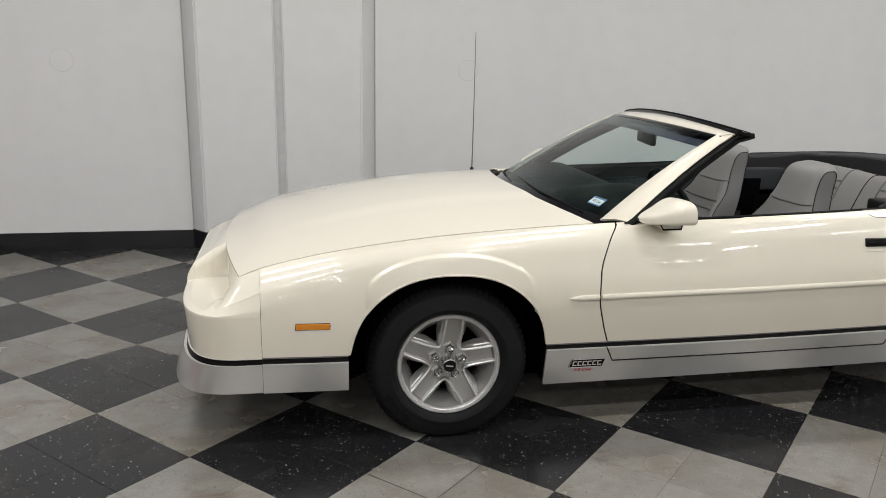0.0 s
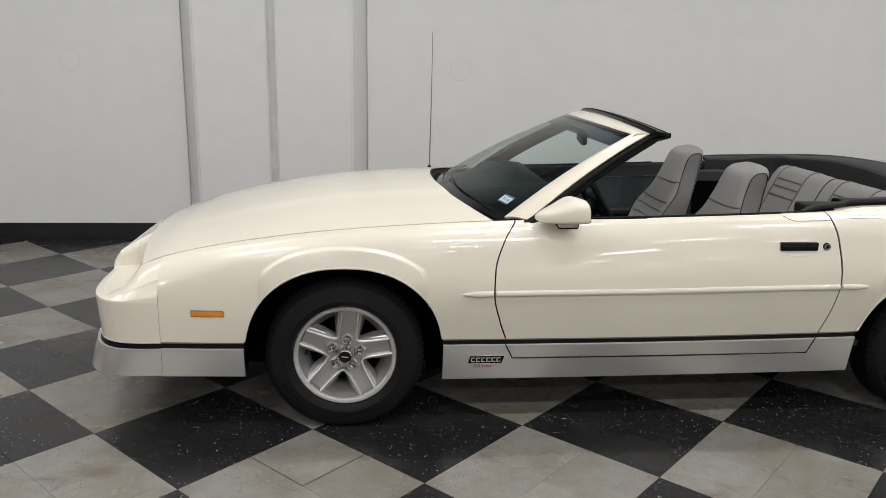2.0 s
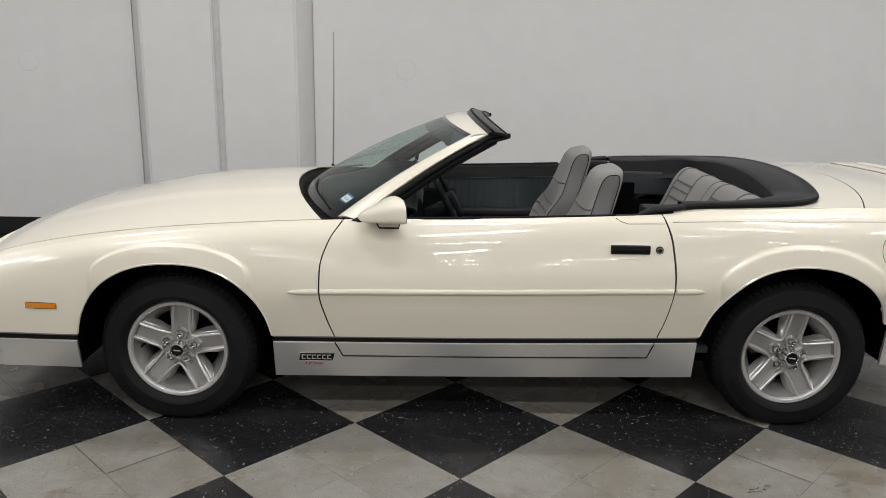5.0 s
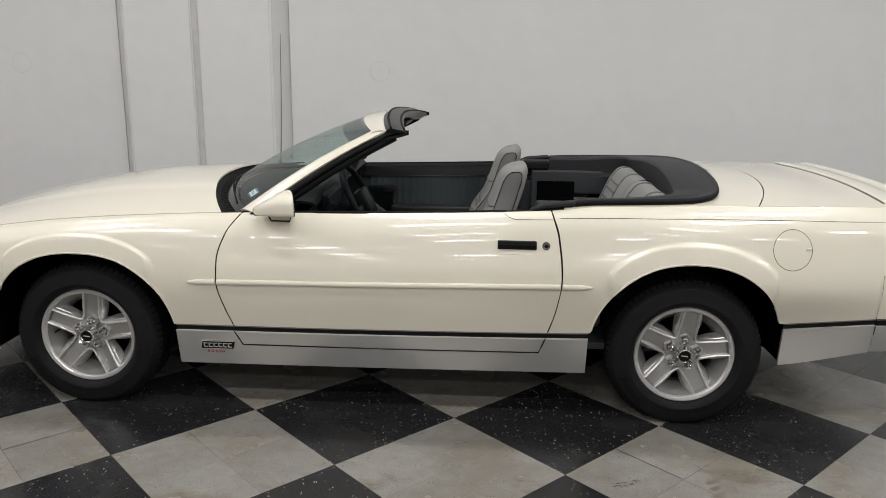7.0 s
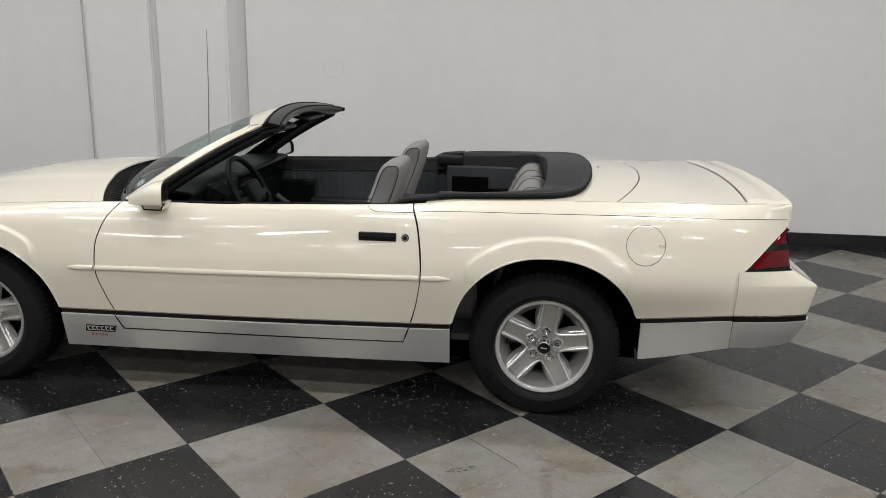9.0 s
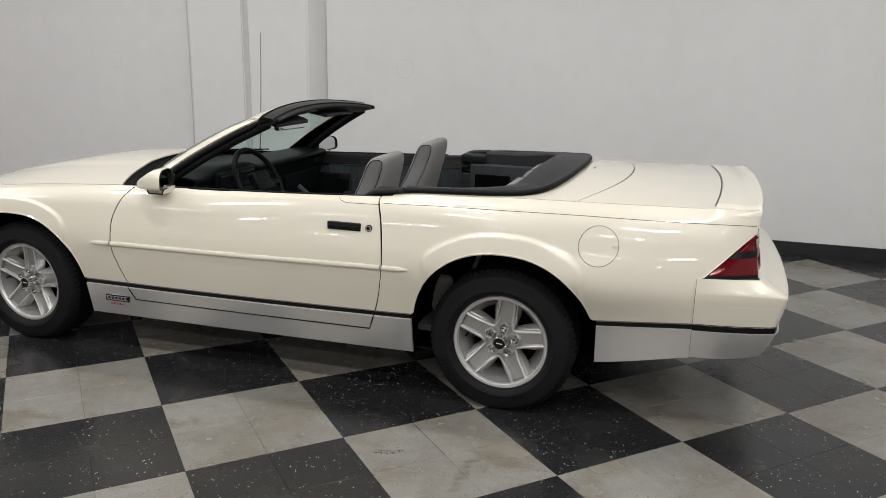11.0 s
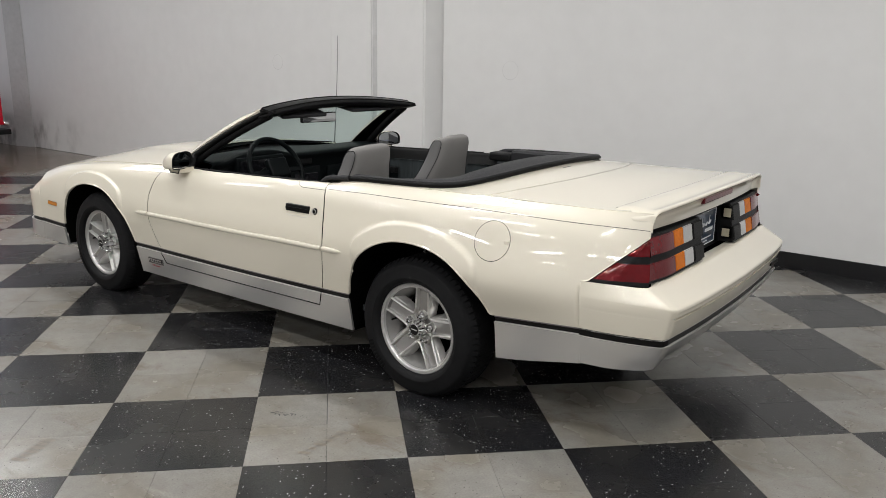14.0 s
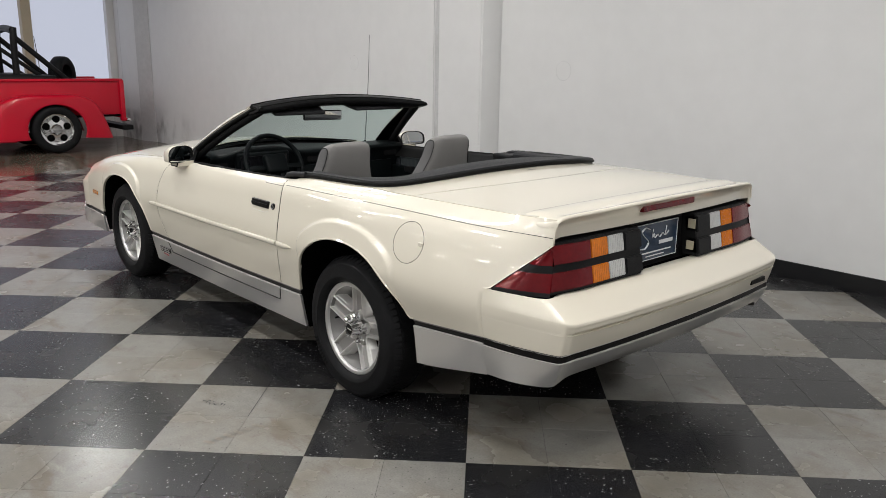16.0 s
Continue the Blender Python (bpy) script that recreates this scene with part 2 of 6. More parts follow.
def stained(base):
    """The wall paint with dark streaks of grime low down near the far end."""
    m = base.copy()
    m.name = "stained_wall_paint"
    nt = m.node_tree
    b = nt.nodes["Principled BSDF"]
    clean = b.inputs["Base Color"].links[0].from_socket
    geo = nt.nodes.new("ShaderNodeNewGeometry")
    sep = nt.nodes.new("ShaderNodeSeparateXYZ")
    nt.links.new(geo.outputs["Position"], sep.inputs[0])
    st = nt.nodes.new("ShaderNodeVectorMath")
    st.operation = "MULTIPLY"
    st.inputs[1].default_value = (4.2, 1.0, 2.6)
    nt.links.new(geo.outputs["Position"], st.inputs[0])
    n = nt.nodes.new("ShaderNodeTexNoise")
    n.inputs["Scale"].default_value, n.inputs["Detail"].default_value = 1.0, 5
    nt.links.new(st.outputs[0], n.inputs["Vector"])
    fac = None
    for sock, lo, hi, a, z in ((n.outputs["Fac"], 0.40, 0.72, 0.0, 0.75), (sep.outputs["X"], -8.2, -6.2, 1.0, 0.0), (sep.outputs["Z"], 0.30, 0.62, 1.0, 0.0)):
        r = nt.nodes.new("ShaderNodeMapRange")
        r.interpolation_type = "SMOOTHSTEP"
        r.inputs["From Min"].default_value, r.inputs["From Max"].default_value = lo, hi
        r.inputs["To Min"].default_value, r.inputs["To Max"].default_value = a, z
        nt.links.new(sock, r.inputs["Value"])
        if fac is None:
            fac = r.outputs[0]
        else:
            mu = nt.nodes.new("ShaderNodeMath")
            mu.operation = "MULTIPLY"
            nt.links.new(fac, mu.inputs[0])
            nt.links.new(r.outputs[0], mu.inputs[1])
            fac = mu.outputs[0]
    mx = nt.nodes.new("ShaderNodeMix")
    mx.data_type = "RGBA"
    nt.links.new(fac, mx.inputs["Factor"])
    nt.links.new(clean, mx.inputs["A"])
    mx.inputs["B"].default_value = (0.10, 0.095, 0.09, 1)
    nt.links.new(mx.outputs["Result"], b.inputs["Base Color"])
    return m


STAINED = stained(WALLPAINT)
# grey of the joint bead; also stands for shade on the splay and plugs
FILLER_AND_SHADE = material("grey_filler_and_shade", (0.47, 0.465, 0.465), 0.6, grain=0.10, grain_scale=16, var_scale=3, bump=0.3, bump_scale=60)
BASEBOARD = material("black_vinyl_base", (0.010, 0.010, 0.011), 0.28, grain=0.2, grain_scale=12)
CONCRETE = material("brown_polished_concrete", (0.13, 0.10, 0.075), 0.16, grain=0.3, grain_scale=7, var_scale=0.8, rough_var=0.06)
GROUT = material("dark_joint", (0.03, 0.029, 0.027), 0.8)
CEILING = material("grey_ceiling", (0.13, 0.13, 0.128), 0.8, grain=0.04)


def structure(name, bm, mat, label, category):
    return tagged(part(name, bm, mat), label, category, kind="structure")


GROUND_EDGE = -5.25
TILE = 0.3075
LAY = pose(1.605, -0.888, 0, 0, 0, -45.2)


def floor_rise(x, y):
    """The floor sags a little past the car's nose, towards the back wall."""
    return -0.034 * step(-0.4, -1.5, x) * step(-0.1, 0.8, y) * step(-4.6, -3.2, x)


structure("floor", box((GROUND_EDGE, -18.3, -0.2), (9.6, WALL_Y + 0.05, -0.042)), GROUT, "dark joints under a checkered tile floor", "floor")
PRINT = material("brown_tyre_print", (0.138, 0.118, 0.094), 0.45, grain=0.35, grain_scale=90)
FLOOR_DIRT = material("black_scuff", (0.022, 0.020, 0.018), 0.7, grain=0.3, grain_scale=200)


def floor_mark(name, pts, width, label, mat=FLOOR_DIRT):
    """A thin dark line worn into the tiles."""
    bm = bmesh.new()
    row = []
    for k, (x, y) in enumerate(pts):
        a, b = Vector(pts[max(k - 1, 0)]), Vector(pts[min(k + 1, len(pts) - 1)])
        d = (b - a).normalized() * width * (0.5 if 0 < k < len(pts) - 1 else 0.1)
        row.append((bm.verts.new((x - d.y, y + d.x, 0.0008)), bm.verts.new((x + d.y, y - d.x, 0.0008))))
    for p, q in zip(row, row[1:]):
        bm.faces.new((p[0], p[1], q[1], q[0]))
    part(name, bm, mat, bpy.data.objects["floor"], label)




def joint(i, j, di, dj):
    """An open joint along one side of a tile, from a corner of the tile grid."""
    a, b = LAY @ Vector((i * TILE, j * TILE, 0)), LAY @ Vector(((i + di) * TILE, (j + dj) * TILE, 0))
    floor_mark("open_joint", [tuple(a.lerp(b, f).xy) for f in (0, 0.02, 0.3, 0.7, 0.98, 1)], 0.0036, "open dark joint between two grey floor tiles")


joint(-3, -5, -1, 0)
joint(-3, -5, 0, 1)
joint(3, 1, -1, 0)
for x0, y0, x1, y1, wide, count in ((2.575, -1.55, 2.575, -1.335, 0.052, 6), (1.785, -2.245, 1.715, -2.105, 0.066, 6)):
    for k in range(count):
        f = k / (count - 1)
        x, y, w = x0 + (x1 - x0) * f, y0 + (y1 - y0) * f, wide * (0.8 + 0.25 * math.sin(k * 2.3 + x0))
        floor_mark("tyre_print", [(x - w / 2, y - w * 0.22), (x - w * 0.4, y - w * 0.18), (x + w * 0.4, y + w * 0.2), (x + w / 2, y + w * 0.22)], 0.020, "faint brown tyre tread print on a grey floor tile", PRINT)
for k in range(9):
    x, y = 2.20 + 0.011 * k + 0.006 * math.sin(k * 2.7), -1.395 + 0.005 * k + 0.012 * math.sin(k * 1.9)
    floor_mark("scuff_mark", [(x, y), (x + 0.011, y + 0.007 * math.sin(k)), (x + 0.022, y + 0.012 * math.cos(k * 1.3))], 0.007 + 0.004 * math.sin(k * 3.1), "black rubbed mark on a grey floor tile")
structure("ground", box((-9.6, -18.3, -0.2), (GROUND_EDGE, WALL_Y + 0.05, -0.001)), CONCRETE, "glossy brown polished concrete floor beyond the tiles", "floor")

wall = structure("wall_back", box((-9.6, WALL_Y + 0.017, -0.2), (9.8, WALL_Y + 0.3, 4.5)), WALLPAINT, "white painted concrete wall with upright panel joints", "wall")
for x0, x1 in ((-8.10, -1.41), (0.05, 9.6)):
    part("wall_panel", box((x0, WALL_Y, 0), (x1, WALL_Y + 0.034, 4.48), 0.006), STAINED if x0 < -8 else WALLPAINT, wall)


def prism(plan, z0, z1, bevel=0.0):
    """An upright block over a plan, its upright edges rounded."""
    bm = bmesh.new()
    low = [bm.verts.new((x, y, z0)) for x, y in plan]
    top = [bm.verts.new((x, y, z1)) for x, y in plan]
    bm.faces.new(low[::-1])
    bm.faces.new(top)
    n = len(plan)
    for k in range(n):
        bm.faces.new((low[k], low[(k + 1) % n], top[(k + 1) % n], top[k]))
    bmesh.ops.recalc_face_normals(bm, faces=bm.faces)
    if bevel:
        bmesh.ops.bevel(bm, geom=[e for e in bm.edges if abs(e.verts[0].co.z - e.verts[1].co.z) > 1], offset=bevel, segments=3, affect="EDGES")
    return bm


# a shallow pier with splayed flanks, cast in two halves with a filled joint between them
PIER_Y = WALL_Y - 0.142
PIER = ((-1.405, WALL_Y - 0.002), (-1.298, PIER_Y), (-0.728, PIER_Y), (-0.670, PIER_Y), (-0.070, PIER_Y), (0.046, WALL_Y - 0.002))
part("wall_pier", prism((PIER[0], PIER[1], PIER[2], (PIER[2][0], WALL_Y + 0.03), (PIER[0][0], WALL_Y + 0.03)), 0, 4.48, 0.012), WALLPAINT, wall, "white painted half of a shallow wall pier", sharp=40)
part("wall_pier", prism((PIER[3], PIER[4], PIER[5], (PIER[5][0], WALL_Y + 0.03), (PIER[3][0], WALL_Y + 0.03)), 0, 4.48, 0.012), WALLPAINT, wall, "white painted half of a shallow wall pier", sharp=40)
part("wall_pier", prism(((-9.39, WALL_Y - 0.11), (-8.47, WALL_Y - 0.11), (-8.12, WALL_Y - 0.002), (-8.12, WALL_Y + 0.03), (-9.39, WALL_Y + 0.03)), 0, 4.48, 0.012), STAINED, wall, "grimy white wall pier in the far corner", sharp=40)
# a grey strip over the splay puts its shade into the colour
part("joint_filler", prism(((-8.468, WALL_Y - 0.1125), (-8.122, WALL_Y - 0.0045), (-8.122, WALL_Y), (-8.468, WALL_Y - 0.10)), 0.0, 4.47), FILLER_AND_SHADE, wall, "grey strip for the shade on the corner pier splay")
part("joint_filler", box((-9.19, WALL_Y - 0.1112, 0.9), (-9.178, WALL_Y - 0.10, 4.47)), FILLER_AND_SHADE, wall)
bm = bmesh.new()  # the filler: a lumpy bead
rows = []
for k in range(121):
    z = 0.15 + 4.3 * k / 120
    w0 = 0.004 * noise.noise((3.1, 0, z * 4.0))
    row = []
    for j in range(7):
        q = j / 6
        x = -0.730 + 0.062 * q + w0 * math.sin(math.pi * q)
        y = PIER_Y + 0.016 - 0.012 * math.sin(math.pi * q) + 0.005 * noise.noise((q * 2.5, 7.7, z * 9.0)) + 0.004 * noise.noise((q * 6.0, 1.3, z * 31.0))
        row.append(bm.verts.new((x, y, z)))
    rows.append(row)
for p, q in zip(rows, rows[1:]):
    for j in range(6):
        bm.faces.new((p[j], p[j + 1], q[j + 1], q[j]))
part("joint_filler", bm, FILLER_AND_SHADE, wall, "lumpy grey filler bead in the wall joint", smooth=True)
for x, z in ((-2.28, 1.412), (0.806, 1.385)):
    d = lathe([(0.0, -0.0008), (0.079, -0.0008), (0.0805, 0.0002), (0.0805, 0.02)], 40)
    bmesh.ops.translate(d, verts=d.verts, vec=(x, WALL_Y, z))
    part("wall_disc", d, WALLPAINT, wall, "round painted plug set in the wall", sharp=15)
    # thin grey ring drawn for the shadow line at the plug's rim
    d = lathe([(0.0806, 0.02), (0.0806, -0.0004), (0.0832, -0.0004), (0.0832, 0.02)], 40, (0, 2 * math.pi))
    bmesh.ops.translate(d, verts=d.verts, vec=(x, WALL_Y, z))
    part("joint_ring", d, FILLER_AND_SHADE, wall, sharp=15)
b = bmesh.new()
RUN = ((-4.88, WALL_Y - 0.0005), (PIER[0][0], WALL_Y - 0.0005), (PIER[1][0], PIER_Y - 0.0005), (PIER[4][0], PIER_Y - 0.0005), (PIER[5][0], WALL_Y - 0.0005), (9.6, WALL_Y - 0.0005))
for k, (p, q) in enumerate(zip(RUN, RUN[1:])):
    d = Vector((q[0] - p[0], q[1] - p[1], 0))
    m = Matrix.Translation((p[0], p[1], -0.04)) @ Matrix.Rotation(math.atan2(d.y, d.x), 4, "Z")
    add_box(b, (-0.004 if k in (1, 2) else 0, -0.008, 0), (d.length + (0.004 if k in (2, 3) else 0), 0, 0.148 if k < 1 else 0.155), 0.003, m)
structure("baseboard", b, BASEBOARD, "glossy black vinyl baseboard along the white wall", "baseboard")

WINDOWLIGHT = glow("daylight_pane", (0.78, 0.83, 1.0), 0.62)
END_X = -9.4
end = structure("wall_end", box((END_X - 0.2, 2.43, 0), (END_X, WALL_Y + 0.03, 4.5)), WALLPAINT, "white painted end wall beside tall bright windows", "wall")
TANPAINT = material("tan_paint", (0.42, 0.36, 0.26), 0.6, grain=0.06)
part("wall_pier", box((END_X - 0.2, 1.04, 0), (END_X + 0.03, 1.19, 4.5)), TANPAINT, end)
part("wall_pier", box((END_X - 0.2, -18.3, 0), (END_X, -1.6, 4.5)), WALLPAINT, end)
structure("wall_front", box((-9.6, -18.5, 0), (9.8, -18.3, 4.5)), WALLPAINT, "plain white painted wall closing the hall", "wall")
structure("wall_side", box((9.6, -18.3, 0), (9.8, WALL_Y, 4.5)), WALLPAINT, "plain white painted side wall of the hall", "wall")
structure("ceiling", box((-9.6, -18.5, 4.5), (9.8, WALL_Y + 0.3, 4.7)), CEILING, "plain grey ceiling with rows of strip lamps", "ceiling")
for i, (y0, y1) in enumerate(((1.19, 2.43), (-1.6, 1.04))):
    w = thing("window_%d" % (i + 1), "tall bright frosted window in the end wall", "window", kind="structure")
    part("pane", box((END_X - 0.15, y0, 0.9), (END_X - 0.13, y1, 4.0)), WINDOWLIGHT, w)
    part("window_sill", box((END_X - 0.18, y0, 0.0), (END_X - 0.02, y1, 0.9)), WALLPAINT, w)
    part("window_head", box((END_X - 0.18, y0, 4.0), (END_X - 0.02, y1, 4.5)), WALLPAINT, w)

TUBELIGHT = glow("lit_diffuser", (0.985, 0.98, 0.965), LAMP)
FITTING = material("white_enamel", (0.7, 0.7, 0.68), 0.4)
lamp = thing("strip_lamp", "white ceiling strip lamp with a lit diffuser", "ceiling lamp", group="ceiling strip lamps")
part("housing", box((-0.63, -0.13, 0.0), (0.63, 0.13, 0.06), 0.01), FITTING, lamp)
for a, b in (((-0.63, -0.13, -0.012), (-0.61, 0.13, 0.0)), ((0.61, -0.13, -0.012), (0.63, 0.13, 0.0)), ((-0.61, -0.13, -0.012), (0.61, -0.112, 0.0)), ((-0.61, 0.112, -0.012), (0.61, 0.13, 0.0))):
    part("side_rim", box(a, b), FITTING, lamp)
part("hanger", box((-0.02, -0.02, 0.06), (0.02, 0.02, 0.35)), FITTING, lamp)
bm = bmesh.new()
bm.faces.new([bm.verts.new(p) for p in ((-0.60, -0.08, -0.006), (-0.60, 0.08, -0.006), (0.60, 0.08, -0.006), (0.60, -0.08, -0.006))])
part("diffuser", bm, TUBELIGHT, lamp)
first = True
for y in (0.3, -2.0, -4.3, -7.6, -11.0, -14.2, -17.3):
    for k in range(-2, 3):
        m = pose(1.2 + 3.05 * k, y, 4.16)
        if first:
            lamp.matrix_basis = m
            first = False
        else:
            copy_thing(lamp, m)

# ---- the car ----
car = thing("convertible_car", "cream white two-door convertible with its top folded down", "car")


def both(f):
    for side in (1, -1):
        f(side)


# Lines along the body, x rearwards from the front axle: half widths and heights.
z_low = smooth_curve((-0.72, 0.237), (-0.39, 0.232), (0.4, 0.190), (2.1, 0.203), (2.96, 0.262), (3.34, 0.325))
z_band = smooth_curve((-0.72, 0.366), (-0.39, 0.366), (0.39, 0.362), (2.07, 0.376), (2.95, 0.437), (3.34, 0.463))
w_low = smooth_curve((-0.72, 0.862), (-0.39, 0.865), (0.45, 0.824), (2.1, 0.826), (2.96, 0.808), (3.34, 0.785))
w_band = smooth_curve((-0.72, 0.868), (-0.39, 0.885), (0.39, 0.860), (1.3, 0.866), (2.1, 0.860), (2.95, 0.832), (3.34, 0.811))
z_mid = smooth_curve((-0.72, 0.530), (0, 0.550), (0.5, 0.578), (1.3, 0.590), (2.1, 0.604), (3.34, 0.612), (3.552, 0.62))
w_mid = smooth_curve((-0.72, 0.872), (-0.39, 0.893), (0, 0.902), (0.5, 0.897), (1.3, 0.905), (2.03, 0.906), (2.56, 0.908), (2.95, 0.888), (3.34, 0.833), (3.552, 0.765))
z_up = smooth_curve((-0.72, 0.615), (-0.39, 0.69), (0, 0.735), (0.4, 0.755), (0.69, 0.765), (1.3, 0.77), (2.0, 0.785), (2.56, 0.80), (3.34, 0.79), (3.552, 0.79))
w_up = smooth_curve((-0.72, 0.860), (-0.39, 0.872), (0, 0.878), (0.4, 0.868), (0.69, 0.862), (1.3, 0.872), (2.0, 0.874), (2.56, 0.876), (2.95, 0.848), (3.34, 0.792), (3.552, 0.712))
z_edge = smooth_curve((-0.72, 0.678), (-0.39, 0.752), (0, 0.800), (0.4, 0.830), (0.69, 0.846), (1.3, 0.862), (1.95, 0.874), (2.34, 0.882), (2.8, 0.884), (3.24, 0.877), (3.552, 0.872))
w_edge = smooth_curve((-0.72, 0.815), (-0.39, 0.830), (0, 0.836), (0.4, 0.820), (0.69, 0.808), (1.3, 0.826), (1.95, 0.835), (2.34, 0.835), (2.8, 0.815), (3.24, 0.768), (3.552, 0.698))
z_top = smooth_curve((-0.82, 0.660), (-0.72, 0.702), (-0.39, 0.772), (0, 0.818), (0.4, 0.843), (0.69, 0.856), (1.3, 0.872), (1.95, 0.895), (2.2, 0.915), (2.84, 0.926), (3.3, 0.926), (3.552, 0.936))
w_top = smooth_curve((-0.72, 0.765), (-0.39, 0.780), (0, 0.785), (0.4, 0.780), (0.69, 0.782), (1.3, 0.795), (1.95, 0.79), (2.2, 0.775), (2.84, 0.742), (3.3, 0.700), (3.552, 0.685))
ARCHES = ((0.0, 0.300, 0.398, 0.388, 2.3), (2.56, 0.300, 0.402, 0.412, 2.2))
GAP = 0.003


def arch_out(x, z):
    """How far a point lies outside the nearer wheel opening, in metres."""
    best = 9.0
    for xc, zc, a, b, n in ARCHES:
        r = (abs((x - xc) / a) ** n + abs((z - zc) / b) ** n) ** (1 / n)
        best = min(best, (r - 1) * 0.39)
    return best


def arch_z(x):
    """The height of the wheel opening's edge at x, or 0."""
    for xc, zc, a, b, n in ARCHES:
        t = 1 - abs((x - xc) / a) ** n
        if t > 0:
            return zc + b * t ** (1 / n)
    return 0.0


def flank(x, s):
    """A point of the near flank: s runs 0 sill, 1 band, 2 mid, 3 upper, 4 edge, 5 top."""
    p = through_points(((w_low(x), z_low(x), 0), (w_band(x), z_band(x), 0), (w_mid(x), z_mid(x), 0), (w_up(x), z_up(x), 0), (w_edge(x), z_edge(x), 0), (w_top(x), z_top(x), 0)), s)
    w, z = p.x, p.y
    d = arch_out(x, z)
    if d < 0.12:  # flared lip, broad over the wheel and dying out down both sides
        reach = 0.002 + 0.078 * step(0.53, 0.70, z)
        w += 0.015 * (1 - step(reach * 0.87, reach, d)) * step(0.50, 0.64, z)
    return Vector((x, -w, z))


def s_at(x, z):
    """The s at which the flank reaches the height z."""
    lo, hi = 0.0, 5.0
    for _ in range(26):
        m = (lo + hi) / 2
        lo, hi = (m, hi) if through_points(((z_low(x), 0, 0), (z_band(x), 0, 0), (z_mid(x), 0, 0), (z_up(x), 0, 0), (z_edge(x), 0, 0), (z_top(x), 0, 0)), m).x < z else (lo, m)
    return lo


door_front = smooth_curve((0.28, 0.683), (0.36, 0.660), (0.461, 0.624), (0.58, 0.597), (0.673, 0.600), (0.787, 0.637), (0.86, 0.690))
door_rear = smooth_curve((0.29, 0 + 1.955), (0.36, 1.978), (0.50, 2.018), (0.623, 2.034), (0.79, 2.018), (0.906, 1.985))
BAND_UP, BAND_DOWN = 0.016, 0.015


def side_panel(name, left, right, z0, z1, mat, xs, rows, label="", out=0.0, split=None):
    """A flank panel between two upright edges (x of z) and two heights (z of x), both sides; it stops at the wheel openings."""
    lo, hi = xs[0], xs[-1]

    def f(u, v):
        x = u
        for _ in range(4):
            zb, zt = max(z0(x), arch_z(x)), z1(x)
            z = zb + (zt - zb) * v
            k = (u - lo) / (hi - lo)
            x = u + (left(z) - lo) * max(0, 1 - 6 * k) + (right(z) - hi) * max(0, 1 - 6 * (1 - k)) if callable(left) else u
        zb, zt = max(z0(x), arch_z(x)), z1(x)
        z = zb + (zt - zb) * v
        if split:  # the upper half of the rows keeps above one height
            zs = max(zb, split)
            z = zb + (zs - zb) * v * 2 if v < 0.5 else zs + (zt - zs) * (v * 2 - 1)
        p = flank(x, s_at(x, z))
        p.y -= out
        return p
    obs = []
    both(lambda side: obs.append(patch(name, f, xs, rows, mat, car, label, side)))
    return obs


def const(v):
    return lambda *_: v


def arch_columns(x0, x1, arch, n=80):
    """Columns for a panel with a wheel opening, close together at the opening's ends."""
    xc, a = arch[0], arch[2]
    xs = spread(x0, xc - a - 0.0005, 14) + [xc - a * math.cos(math.pi * i / n) for i in range(1, n)] + spread(xc + a + 0.0005, x1, 18)
    extra = [xc + sgn * a * k for sgn in (-1, 1) for k in (0.9999, 0.9985, 0.985, 0.9995)]
    return sorted(set(xs + extra))


z_white = lambda x: z_band(x) + BAND_UP
z_silver = lambda x: z_band(x) - BAND_DOWN
ROWS_UP = [0, 0.015] + spread(0.03, 0.87, 46) + [0.89, 0.91, 0.93, 0.945, 0.96, 0.975, 1]
side_panel("front_fender", const(-0.7200), lambda z: door_front(z) - GAP, z_white, lambda x: z_top(x), PAINT, arch_columns(-0.7200, 0.64, ARCHES[0]), ROWS_UP)
side_panel("door", lambda z: door_front(z) + GAP, lambda z: door_rear(z) - GAP, z_white, lambda x: z_top(x), PAINT, spread(0.64, 2.0, 40), ROWS_UP)
def z_quarter(x):
    """The lower edge of the quarter panel: the band, then the slope over the tail lamp."""
    return z_white(x) if x < 3.3387 else max(0.668, 0.672 + (x - 3.366) * 0.925)


side_panel("quarter_panel", lambda z: door_rear(z) + GAP, const(3.552), z_quarter, lambda x: z_top(x), PAINT, sorted(arch_columns(2.0, 3.3385, ARCHES[1]) + [3.3388] + spread(3.35, 3.552, 12)), sorted(spread(0, 1, 66) + [0.99]), split=0.668)
FEW = [0, 0.25, 0.5, 0.75, 1]
for x0, x1 in ((-0.72, -0.3987), (0.3987, 2.1573), (2.9625, 3.3385)):
    n = max(4, int((x1 - x0) / 0.06))
    xs = spread(x0, x1, n)
    side_panel("black_band", None, None, lambda x: z_band(x) - BAND_DOWN + 0.003, lambda x: z_band(x) + BAND_UP - 0.006, STRIPE, xs, FEW, out=-0.003)
    side_panel("band_line", None, None, lambda x: z_band(x) + BAND_UP - 0.006, lambda x: z_band(x) + BAND_UP - 0.001, GREYLINE, xs, [0, 1], out=-0.001)
    side_panel("band_line", None, None, lambda x: z_band(x) - BAND_DOWN - 0.001, lambda x: z_band(x) - BAND_DOWN + 0.003, PINLINE, xs, [0, 1], out=0.008)
    side_panel("skirt", None, None, lambda x: z_low(x), lambda x: z_silver(x), SILVER, xs, FEW, out=0.006)

# Bonnet and rear deck.
crown = smooth_curve((-0.9, 0.068), (-0.75, 0.058), (-0.6, 0.055), (0, 0.075), (0.6, 0.070))


